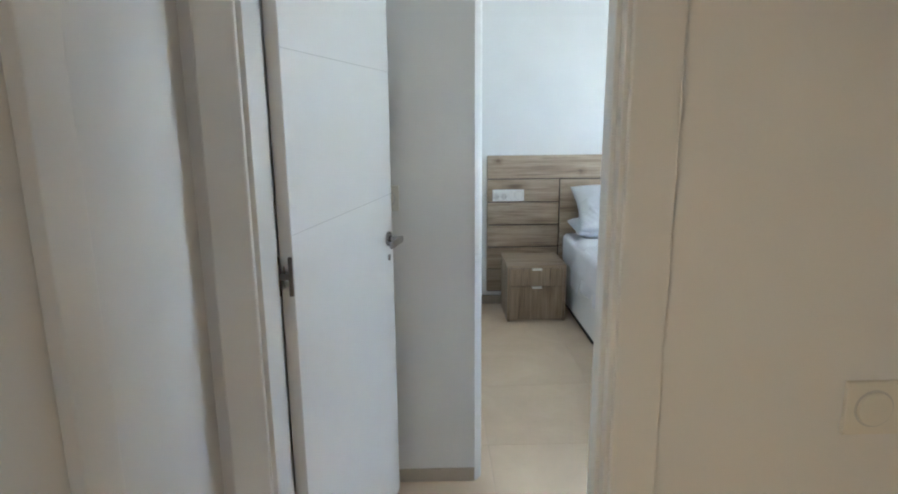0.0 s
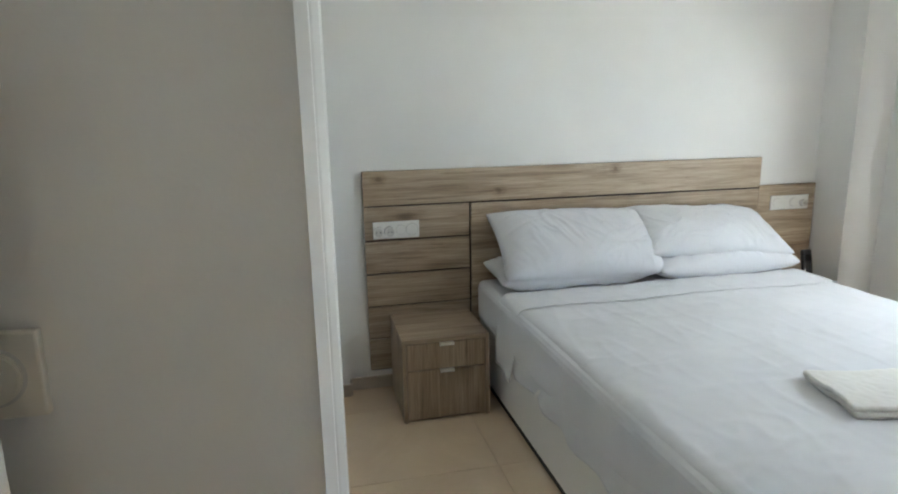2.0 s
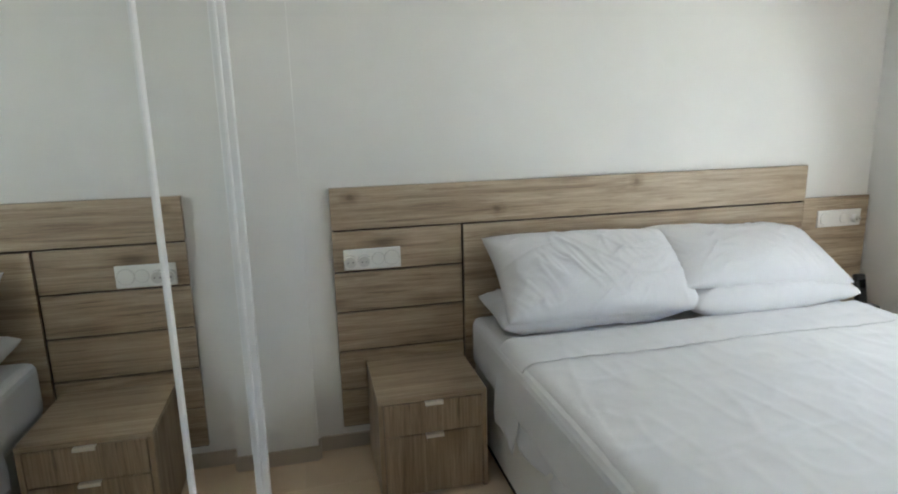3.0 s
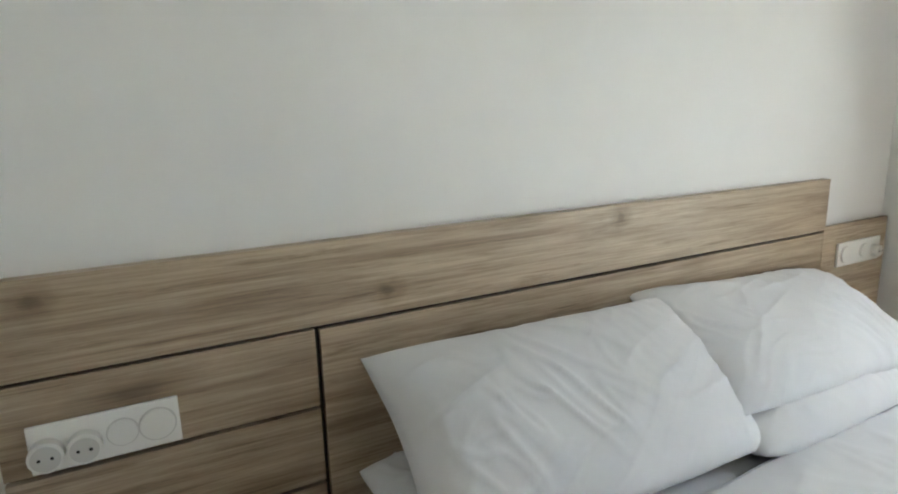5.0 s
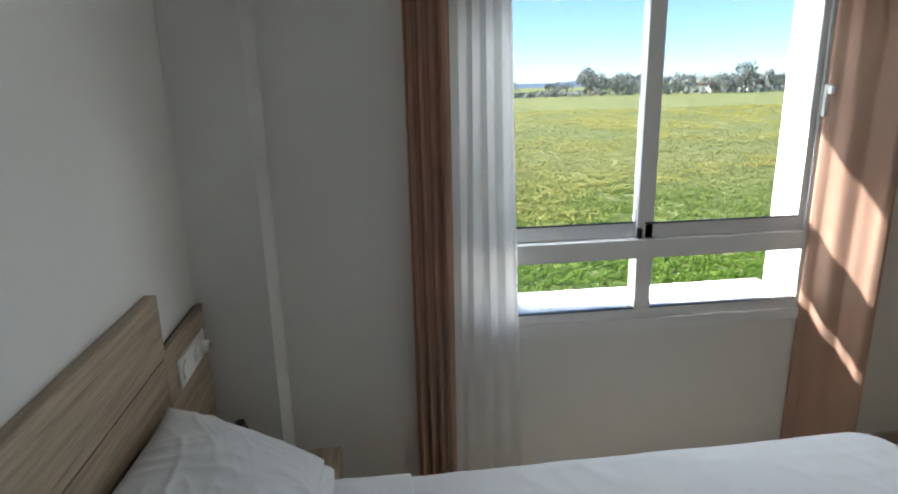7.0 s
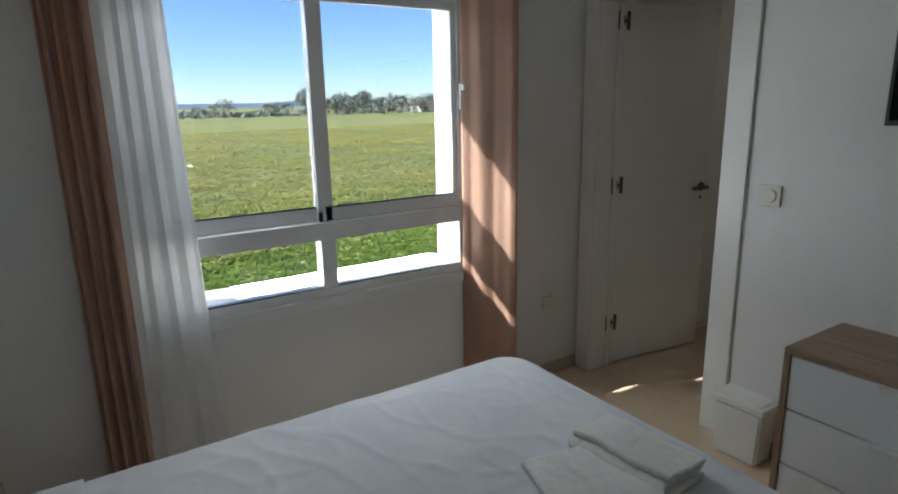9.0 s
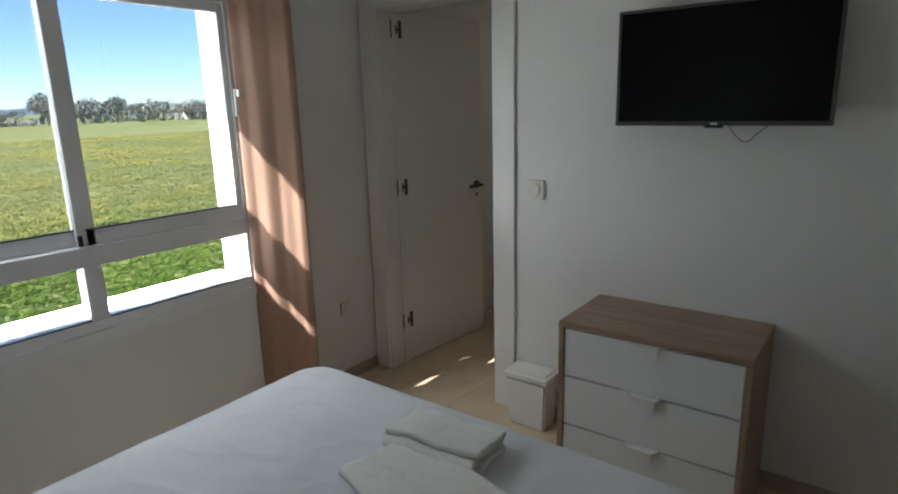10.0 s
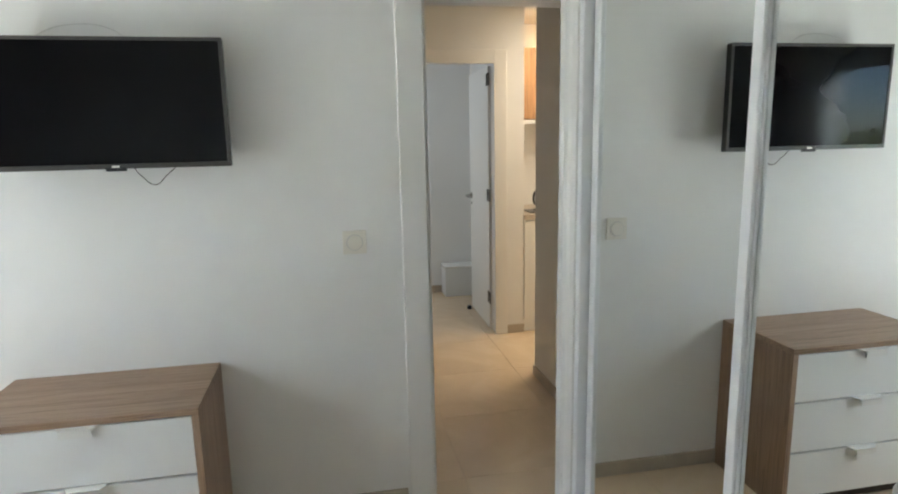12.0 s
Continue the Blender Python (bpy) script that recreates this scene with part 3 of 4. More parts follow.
# ------------------------------------------------------------------ nightstands


def nightstand(m):
    top = holder("nightstand", m, "grey-brown oak nightstand with two drawers", "nightstand", "nightstands beside the bed")
    w, d, h = 0.412, 0.405, 0.405
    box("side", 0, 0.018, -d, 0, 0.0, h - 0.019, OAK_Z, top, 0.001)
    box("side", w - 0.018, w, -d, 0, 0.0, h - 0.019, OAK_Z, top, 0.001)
    box("top", 0, w, -d, 0, h - 0.018, h, OAK_X, top, 0.001)
    box("back", 0.018, w - 0.018, -0.02, -0.005, 0.01, h - 0.02, GROOVE, top, 0)
    box("inside", 0.019, w - 0.019, -d + 0.02, -0.021, 0.012, h - 0.021, GROOVE, top, 0)
    for z0, z1 in ((0.012, 0.252), (0.257, h - 0.023)):
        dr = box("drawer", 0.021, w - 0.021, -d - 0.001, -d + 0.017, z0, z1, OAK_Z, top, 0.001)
        bm = bmesh.new()
        add_box(bm, w / 2 - 0.034, w / 2 + 0.034, -d - 0.017, -d + 0.004, z1 - 0.001, z1 + 0.002, 0.0008)
        add_box(bm, w / 2 - 0.034, w / 2 + 0.034, -d - 0.017, -d - 0.015, z1 - 0.010, z1 + 0.001, 0.0006)
        done(bm, "handle", NICKEL, dr)
    return top


ns = nightstand(pose(0.711, NORTH - 0.028, 0))
copy_thing(ns, pose(2.846, NORTH - 0.028, 0))

# ------------------------------------------------------------------ bed
BX0, BX1, BY0, BY1 = 1.175, 2.835, 2.10, 4.185


def sheet_mesh(name, parent, y0, y1, lift, left, right, foot, ny):
    """Sheet laid over the mattress, hanging over both sides and, if it has one, the foot."""
    x0, x1, zt = 1.184 - lift, 2.842 + lift, 0.575 + lift
    nx = 220
    r, R = 0.055, 0.13
    bm = bmesh.new()
    grid = []
    for j in range(ny + 1):
        row = []
        sy = (y0 - foot) + (y1 - y0 + foot) * j / ny
        for i in range(nx + 1):
            sx = (x0 - left) + (x1 - x0 + left + right) * i / nx
            ex = max(0.0, x0 + R - sx, sx - (x1 - R))
            ey = max(0.0, y0 + R - sy) if foot else 0.0
            sgn = -1 if sx < (x0 + x1) / 2 else 1
            full = math.hypot(ex, ey)
            e = max(0.0, full - (R - r))
            cx, cy = min(max(sx, x0 + R), x1 - R), (max(sy, y0 + R) if foot else sy)
            along = sy * 1.0 + sx * 1.0 * (-sgn)
            if e <= 1e-6:
                p = Vector((sx, sy, zt))
            else:
                ux, uy = ex / full * sgn, -ey / full
                a = min(e / r, math.pi / 2)
                out = (R - r) + r * math.sin(a)
                drop = r * (1 - math.cos(a)) + max(0.0, e - r * math.pi / 2)
                hang = max(0.0, e - r * math.pi / 2)
                both = max(0.0, min(ex, ey) - 0.05) / 0.2
                wob = 0.010 * math.sin(along * 17 + 2.1 * math.sin(along * 3.1)) + 0.016 * noise.noise(Vector((along * 4.0, e * 2.0, 3.0)))
                amp = hang / 0.2
                out += amp * (wob + 0.012) + amp * both * 0.055 * math.sin(math.atan2(ey, ex) * 5.0)
                if ey > ex:
                    out += amp * 0.016 * (1 - abs(noise.noise(Vector((sx * 5.5 + hang * 4.5, hang * 1.5, 2.2))))) ** 5
                    drop *= 1.0 + 0.10 * noise.noise(Vector((sx * 3.0, 0, 9)))
                p = Vector((cx + ux * out, cy + uy * out, zt - drop))
            if not foot:
                p.y += 0.012 * noise.noise(Vector((sx * 3.0, 4.0, 1.0))) + (0.02 * (p.z < zt - 0.1) * (zt - 0.1 - p.z) / 0.2)
            q = Vector((sx, sy, 0))
            flat = 1.0 if e < 1e-6 else 0.5
            w = 0.007 * noise.noise(q * 2.1) + 0.003 * (1 - abs(noise.noise(Vector((sx * 2.4 + sy * 2.0, sy * 5.5 - sx * 3.0, 1.7))))) ** 9
            w += 0.003 * (1 - abs(noise.noise(Vector((sx * 9.0 + 2.0, sy * 2.0, 5.1))))) ** 10
            w += 0.0026 * (1 - abs(noise.noise(Vector((sx * 1.6 - sy * 6.0, sx * 4.0, 8.8))))) ** 12
            w += 0.0010 * noise.noise(q * 22)
            long_fold = (1 - abs(noise.noise(Vector((sx * 3.4 + sy * 2.6 + 1.3, (sy - sx) * 0.8, 6.2))))) ** 14
            w += 0.004 * long_fold * max(0.0, noise.noise(Vector((sx * 1.3, sy * 1.5, 12.4))) + 0.15)
            p.z += w * flat
            if sy > 3.55:
                p.z += 0.012 * (sy - 3.55)
            row.append(bm.verts.new(p))
        grid.append(row)
    for j in range(ny):
        for i in range(nx):
            bm.faces.new((grid[j][i], grid[j][i + 1], grid[j + 1][i + 1], grid[j + 1][i]))
    ob = done(bm, name, SHEET, parent, True)
    so = ob.modifiers.new("thick", "SOLIDIFY")
    so.thickness, so.offset = 0.0025, -1
    return ob


def bed():
    top = holder("bed", pose(0, 0, 0), "double bed with a white base and rumpled white sheets", "bed")
    box("base", BX0 + 0.012, BX1 - 0.012, BY0 + 0.02, BY1, 0.035, 0.345, LEATHER, top, 0.018, 4)
    # near-black block filling the gap between base and floor
    box("dark_under_block", BX0 + 0.025, BX1 - 0.04, BY0 + 0.05, BY1 - 0.02, 0.0, 0.036, DARKBASE, top, 0)
    box("mattress", BX0 - 0.005, BX1 + 0.0, BY0 + 0.005, BY1 - 0.005, 0.34, 0.562, SHEET, top, 0.05, 5)
    sheet_mesh("sheet", top, 2.082, 3.79, 0.0, 0.27, 0.26, 0.25, 210)
    sheet_mesh("turned_down_sheet", top, 3.56, 3.80, 0.007, 0.315, 0.27, 0.0, 34)
    return top


bed()


def pillow(name, m, w, h, t, seed, label, blunt=0.03):
    nu, nv = 130, 90
    bm = bmesh.new()
    rows = {}
    for side in (1, -1):
        for j in range(nv + 1):
            for i in range(nu + 1):
                edge = i in (0, nu) or j in (0, nv)
                if side == -1 and edge:
                    rows[(side, i, j)] = rows[(1, i, j)]
                    continue
                u, v = -1 + 2 * i / nu, -1 + 2 * j / nv
                pin = 1 - (0.07 - 0.4 * max(0, blunt - 0.03)) * (1 - v * v) * abs(u) ** 3
                pin2 = 1 - 0.09 * (1 - u * u) * abs(v) ** 3
                x, y = u * w / 2 * pin, v * h / 2 * pin2
                x *= 1 - blunt * (u * v) ** 4
                y *= 1 - blunt * 1.5 * (u * v) ** 4
                body = ((1 - abs(u) ** 3.2) * (1 - abs(v) ** 2.6)) ** 0.55
                q = Vector((x * 4.5 + seed, y * 4.5, side * 2.0))
                z = side * t / 2 * body
                bend = 0.07 * noise.noise(Vector((x * 5 + seed, y * 5, side * 3.0)))
                patchy = max(0.0, 0.45 + 1.3 * noise.noise(Vector((x * 4, y * 5, seed + 11))))
                ridge = patchy * (1 - abs(noise.noise(Vector(((x + bend) * 11 + y * 6 + seed, (y - bend) * 4.0, seed))))) ** 7
                ridge2 = (1.2 - patchy) * (1 - abs(noise.noise(Vector(((x - bend) * 4 - y * 11 + seed, x * 4.0, seed + 4))))) ** 8
                crisp = (1 - abs(noise.noise(Vector(((x + bend) * 19 + y * 9 + seed, (y + bend) * 5.0, seed + 21))))) ** 9
                crisp2 = (1 - abs(noise.noise(Vector((x * 7 - (y + bend) * 17 + seed, x * 6.0, seed + 31))))) ** 10
                z += side * (0.014 * noise.noise(q) + 0.010 * ridge + 0.006 * ridge2 + 0.0065 * patchy * crisp + 0.005 * (1.1 - patchy) * crisp2) * min(1, body * 1.6)
                y += 0.014 * noise.noise(Vector((x * 3, seed, 0)))
                x += 0.010 * noise.noise(Vector((y * 4, seed + 8, 0)))
                rows[(side, i, j)] = bm.verts.new((x, y, z))
        for j in range(nv):
            for i in range(nu):
                f = [rows[(side, i, j)], rows[(side, i + 1, j)], rows[(side, i + 1, j + 1)], rows[(side, i, j + 1)]]
                bm.faces.new(f if side == 1 else f[::-1])
    ob = done(bm, name, SHEET, None, True, m)
    return tagged(ob, label, "pillow", "pillows on the bed")


PL = "plump white cotton pillow leaning on the oak headboard"
PF = "flat white cotton pillow lying on the bed"
pillow("pillow", pose(1.60, 3.985, 0.640, 6, 0, 1), 0.84, 0.36, 0.15, 1.3, PF, 0.05)
pillow("pillow", pose(2.41, 3.965, 0.645, 5, 0, 0), 0.84, 0.42, 0.17, 5.1, PF, 0.07)
pillow("pillow", pose(1.63, 3.965, 0.768, 38, 1.5, 1.5), 0.87, 0.45, 0.21, 9.7, PL)
pillow("pillow", pose(2.39, 4.0, 0.780, 25, 3, -2), 0.83, 0.44, 0.17, 14.2, PL, 0.02)

# ------------------------------------------------------------------ towels


def towel(m, w, d, layers, th, label, seed):
    """Thick cloth folded to and fro in layers along y, with round fold edges and a fleecy face."""
    line = []
    for k in range(layers):
        way = 1 if k % 2 == 0 else -1
        half = d / 2 - 0.003 * k
        for i in range(31):
            line.append((way * (-half + 2 * half * i / 30), th * (k + 0.5)))
        if k < layers - 1:
            for i in range(1, 6):
                a = math.pi * i / 6
                line.append((way * (half + 0.5 * th * math.sin(a)), th * (k + 1) - 0.5 * th * math.cos(a)))
    nx = 56
    bm = bmesh.new()
    rows = []
    for n, (y, z) in enumerate(line):
        row = []
        k = z / th
        for i in range(nx + 1):
            x = (i / nx - 0.5) * w
            sag = 0.55 * th * noise.noise(Vector((x * 8 + seed, y * 8, seed))) * z / (th * layers)
            fleece = 0.0028 * noise.noise(Vector((x * 70 + seed, y * 70, k))) + 0.0016 * noise.noise(Vector((x * 160, y * 160 + seed, k)))
            edge = 0.016 * noise.noise(Vector((y * 10, k * 0.6, seed))) + 0.006 * math.sin(k * 2.1 + seed)
            skew = 0.012 * noise.noise(Vector((x * 6, k * 0.5, seed + 3)))
            row.append(bm.verts.new((x + edge, y + skew, max(z + sag + fleece, 0.5 * th))))
        rows.append(row)
    for n in range(len(rows) - 1):
        for i in range(nx):
            bm.faces.new((rows[n][i], rows[n][i + 1], rows[n + 1][i + 1], rows[n + 1][i]))
    ob = done(bm, "towel", TOWEL, None, True, m)
    so = ob.modifiers.new("thick", "SOLIDIFY")
    so.thickness, so.offset = th * 0.86, 0
    return tagged(ob, label, "towel", "towels on the bed")


towel(pose(1.965, 2.500, 0.578, 0, 0, -14), 0.40, 0.24, 2, 0.017, "cream terry bath towel folded flat on the bed", 1.0)
towel(pose(2.04, 2.318, 0.578, 0, 0, 6), 0.30, 0.15, 3, 0.020, "small cream terry towel folded on the bed", 4.0)

# ------------------------------------------------------------------ phone


def phone():
    top = holder("telephone", pose(3.135, 4.05, 0.405), "black cordless telephone standing in its cradle", "telephone")
    bm = bmesh.new()
    add_box(bm, -0.055, 0.055, -0.05, 0.05, 0.0, 0.06, 0.016)
    done(bm, "cradle", BLACK, top)
    bm = bmesh.new()
    add_box(bm, -0.028, 0.028, -0.016, 0.016, 0.0, 0.185, 0.012)
    done(bm, "handset", BLACK, top, at=pose(0, 0.01, 0.02, -12, 0, 0))
    box("display", -0.019, 0.019, -0.0172, -0.0155, 0.115, 0.155, SCREEN, top).matrix_basis = pose(0, 0.01, 0.02, -12, 0, 0)
    tube("cable", [(0.04, 0.03, 0.01), (0.075, 0.035, 0.03), (0.095, 0.06, 0.012), (0.10, 0.10, 0.003)], 0.0025, BLACK, top)


phone()

# ------------------------------------------------------------------ television


def television():
    top = holder("television", pose(1.6465, 1.19, 1.641), "black flat-screen television on a wall bracket, switched off", "television")
    w, h = 0.731, 0.422
    bm = bmesh.new()
    add_box(bm, -w / 2, w / 2, -0.035, -0.004, -h / 2, h / 2, 0.005)
    add_box(bm, -w * 0.36, w * 0.36, -0.065, -0.034, -h * 0.40, h * 0.22, 0.012)
    done(bm, "housing", BLACK, top)
    boxes("bezel", [(-w / 2, w / 2, -0.006, 0.0, h / 2 - 0.011, h / 2), (-w / 2, w / 2, -0.006, 0.0, -h / 2, -h / 2 + 0.016),
                    (-w / 2, -w / 2 + 0.011, -0.006, 0.0, -h / 2 + 0.016, h / 2 - 0.011), (w / 2 - 0.011, w / 2, -0.006, 0.0, -h / 2 + 0.016, h / 2 - 0.011)],
          plain("tv_bezel", (0.06, 0.056, 0.052), 0.35), top, 0.0015)
    box("screen", -w / 2 + 0.011, w / 2 - 0.011, -0.006, -0.003, -h / 2 + 0.016, h / 2 - 0.011, SCREEN, top, 0)
    bm = bmesh.new()
    add_box(bm, -0.032, 0.032, -0.010, 0.001, -h / 2 - 0.008, -h / 2 + 0.006, 0.003)
    done(bm, "sensor", BLACK, top)
    box("emblem", -0.012, 0.012, 0.0006, 0.0022, -h / 2 + 0.004, -h / 2 + 0.011, NICKEL, top, 0.0005)
    box("bracket", -0.11, 0.11, -0.1195, -0.064, -0.12, 0.12, STEEL, top)
    tube("cable", [(-0.03, -0.05, -h / 2 + 0.02), (-0.055, -0.09, -h / 2 - 0.035), (-0.09, -0.10, -h / 2 - 0.062), (-0.13, -0.10, -h / 2 - 0.03), (-0.19, -0.10, -h / 2 + 0.02)], 0.0017, STEEL, top)
    tube("antenna_cable", [(0.26, -0.06, h / 2 - 0.04), (0.22, -0.10, h / 2 + 0.02), (0.11, -0.112, h / 2 + 0.055), (0.0, -0.112, h / 2 + 0.04), (-0.08, -0.08, h / 2 - 0.03)], 0.0013, SHADE_PART_GREY, top)


television()

# ------------------------------------------------------------------ dresser


def dresser():
    x0, x1, yb, yf, h = 1.398, 2.098, SOUTH + 0.006, 1.482, 0.688
    w, d = x1 - x0, yf - yb
    top = holder("dresser", pose(x0, yb, 0), "walnut dresser with white drawer fronts", "dresser")
    box("top", 0, w, 0, d, h - 0.022, h, WALNUT, top, 0.001)
    box("side", 0, 0.022, 0, d, 0, h - 0.0225, WALNUT_Z, top, 0.001)
    box("side", w - 0.022, w, 0, d, 0, h - 0.0225, WALNUT_Z, top, 0.001)
    box("carcass", 0.0225, w - 0.0225, 0.004, d - 0.03, 0.01, h - 0.023, GROOVE, top, 0)
    for z0, z1 in ((0.055, 0.246), (0.254, 0.458), (0.466, 0.660)):
        dr = box("drawer", 0.024, w - 0.024, d - 0.024, d - 0.006, z0, z1, LAMI, top, 0.0015)
        bm = bmesh.new()
        vs = []
        for y, spread, z in ((d - 0.007, 0.062, z1 + 0.001), (d + 0.026, 0.046, z1 + 0.001), (d - 0.007, 0.062, z1 + 0.006), (d + 0.026, 0.046, z1 + 0.006)):
            vs.append((bm.verts.new((w / 2 - spread, y, z)), bm.verts.new((w / 2 + spread, y, z))))
        (a0, a1), (b0, b1), (c0, c1), (d0, d1) = vs
        for f in ((a0, b0, b1, a1), (c0, c1, d1, d0), (a0, a1, c1, c0), (b0, d0, d1, b1), (a0, c0, d0, b0), (a1, b1, d1, c1)):
            bm.faces.new(f)
        add_box(bm, w / 2 - 0.046, w / 2 + 0.046, d + 0.022, d + 0.026, z1 - 0.020, z1 + 0.004, 0.001)
        done(bm, "handle", PVC, dr)


dresser()


def bin_box():
    top = holder("waste_bin", pose(2.395, 1.155, 0), "small white plastic bin with a lid beside the dresser", "bin")
    bm = bmesh.new()
    vs = []
    for z, k in ((0.0, 0.90), (0.245, 1.0)):
        vs.append([bm.verts.new((sx * 0.107 * k, sy * 0.066 * k, z)) for sx, sy in ((-1, -1), (1, -1), (1, 1), (-1, 1))])
    bm.faces.new(vs[0][::-1])
    bm.faces.new(vs[1])
    for i in range(4):
        bm.faces.new((vs[0][i], vs[0][(i + 1) % 4], vs[1][(i + 1) % 4], vs[1][i]))
    bmesh.ops.bevel(bm, geom=list(bm.edges), offset=0.010, segments=3, affect="EDGES")
    done(bm, "body", PVC, top)
    bm = bmesh.new()
    add_box(bm, -0.118, 0.118, -0.074, 0.074, 0.245, 0.276, 0.008, 3)
    add_box(bm, -0.098, 0.098, -0.056, 0.056, 0.274, 0.283, 0.003)
    done(bm, "lid", PVC, top)


bin_box()

# ------------------------------------------------------------------ switches


def wall_switch(m, size, label, round_disc=True):
    """Plate on a wall; local -y is outwards."""
    top = holder("light_switch", m, label, "switch", "wall switches")
    s = size / 2
    box("plate", -s, s, -0.013, 0, -s, s, CREAM, top, 0.003)
    bm = bmesh.new()
    # flat grey disc showing as a painted shadow line round the rocker
    add_cyl(bm, pose(0, -0.0132, 0, 90), s * (0.70 if round_disc else 0.52), 0.001, 36)
    done(bm, "rim_shade", SHADE_PART_GREY, top)
    bm = bmesh.new()
    if round_disc:
        add_cyl(bm, pose(0, -0.016, 0, 90), s * 0.62, 0.008, 36, bevel=0.002)
    else:
        add_cyl(bm, pose(0, -0.015, 0, 90), s * 0.45, 0.005, 28, bevel=0.001)
    done(bm, "rocker", CREAM, top)
    return top


wall_switch(pose(2.427, SOUTH, 1.137, 0, 0, 180), 0.088, "white square switch plate by the bathroom door")
wall_switch(pose(0.873, SOUTH, 1.123, 0, 0, 180), 0.090, "white square switch plate with a round rocker")
wall_switch(pose(1.165, SOUTH_OUT, 0.79), 0.125, "white square switch plate on the hall wall")
wall_switch(pose(0.034, 1.895, 1.140), 0.092, "white square switch plate on the narrow wall")
wall_switch(pose(EAST, 1.31, 0.432, 0, 0, -90), 0.07, "small white aerial outlet on the outer wall", False)

# ------------------------------------------------------------------ curtains


def curtain(name, path, z0, z1, folds, depth, mat, label, seed, flare=0.0):
    """Cloth hung along a plan line from path[0] to path[-1], with upright folds."""
    (xa, ya), (xb, yb) = path
    L = math.hypot(xb - xa, yb - ya)
    tx, ty = (xb - xa) / L, (yb - ya) / L
    nxn, nyn = -ty, tx
    nu, nz = folds * 14, 34
    bm = bmesh.new()
    g = []
    for k in range(nz + 1):
        f = k / nz
        z = z0 + (z1 - z0) * f
        row = []
        for i in range(nu + 1):
            u = i / nu
            ph = u * folds * math.tau + 2.0 * noise.noise(Vector((u * 4, f * 0.9, seed)))
            o = depth * (0.75 + 0.35 * (1 - f)) * math.sin(ph) + 0.4 * depth * noise.noise(Vector((u * 7, f * 3, seed + 2)))
            s = u * L + (u - 0.35) * flare * (1 - f) ** 1.5 + 0.4 * depth * math.sin(ph * 2 + 0.5)
            row.append(bm.verts.new((xa + tx * s + nxn * o, ya + ty * s + nyn * o, z)))
        g.append(row)
    for k in range(nz):
        for i in range(nu):
            bm.faces.new((g[k][i], g[k][i + 1], g[k + 1][i + 1], g[k + 1][i]))
    ob = done(bm, name, mat, None, True)
    so = ob.modifiers.new("thick", "SOLIDIFY")
    so.thickness = 0.0018
    return tagged(ob, label, "curtain", "curtains at the window")


curtain("curtain", ((3.415, 3.505), (3.388, 3.358)), 0.02, 2.47, 4, 0.022, BROWN, "rose-brown curtain gathered beside the window", 1.0)
curtain("sheer_curtain", ((3.40, 3.375), (3.42, 3.14)), 0.02, 2.47, 5, 0.0065, SHEER, "white sheer curtain gathered beside the window", 4.0, 0.10)
curtain("curtain", ((3.493, 1.880), (3.325, 1.672)), 0.02, 2.47, 2, 0.005, BROWN, "rose-brown curtain drawn aside in the sunlight", 7.0)
tagged(boxes("curtain_rail", [(3.37, 3.44, 1.45, 3.75, 2.47, CZ)], ALU, bevel=0.002), "white curtain rail on the ceiling", "curtain rail", kind="structure")

# ------------------------------------------------------------------ kitchen glimpse and far room


def kitchen_unit():
    top = holder("kitchen_base_unit", pose(-1.07, -1.29, 0), "glossy white kitchen base cabinet with a pale worktop", "cabinet")
    box("body", -0.60, 0.60, -0.30, 0.31, 0.0, 0.885, LAMI, top)
    box("door", 0.012, 0.598, 0.311, 0.329, 0.10, 0.875, PVC, top, 0.002)
    box("door", -0.598, 0.008, 0.311, 0.329, 0.10, 0.875, PVC, top, 0.002)
    box("worktop", -0.60, 0.60, -0.325, 0.345, 0.886, 0.925, SKIRT, top, 0.004)


kitchen_unit()


def wall_cabinet():
    top = holder("kitchen_wall_cabinet", pose(-1.07, -1.45, 1.64), "warm oak kitchen wall cabinet", "cabinet")
    box("body", -0.60, 0.60, -0.165, 0.15, 0, 0.55, KWOOD, top)
    box("door", 0.003, 0.597, 0.151, 0.169, 0.004, 0.546, KWOOD, top, 0.002)
    box("door", -0.597, -0.003, 0.151, 0.169, 0.004, 0.546, KWOOD, top, 0.002)
    box("light_rail", -0.60, 0.60, 0.12, 0.16, -0.035, -0.001, LAMI, top)


wall_cabinet()


def kettle():
    top = holder("kettle", pose(-0.74, -1.22, 0.925), "dark kettle standing on the worktop", "kettle")
    bm = bmesh.new()
    add_cyl(bm, pose(0, 0, 0.085), 0.075, 0.17, 24, 0.055, 0.008)
    add_cyl(bm, pose(0, 0, 0.180), 0.022, 0.02, 16, 0.012)
    done(bm, "body", BLACK, top, True)
    tube("handle", [(0.055, 0.03, 0.03), (0.12, 0.06, 0.06), (0.115, 0.06, 0.15), (0.05, 0.03, 0.165)], 0.009, BLACK, top)


kettle()


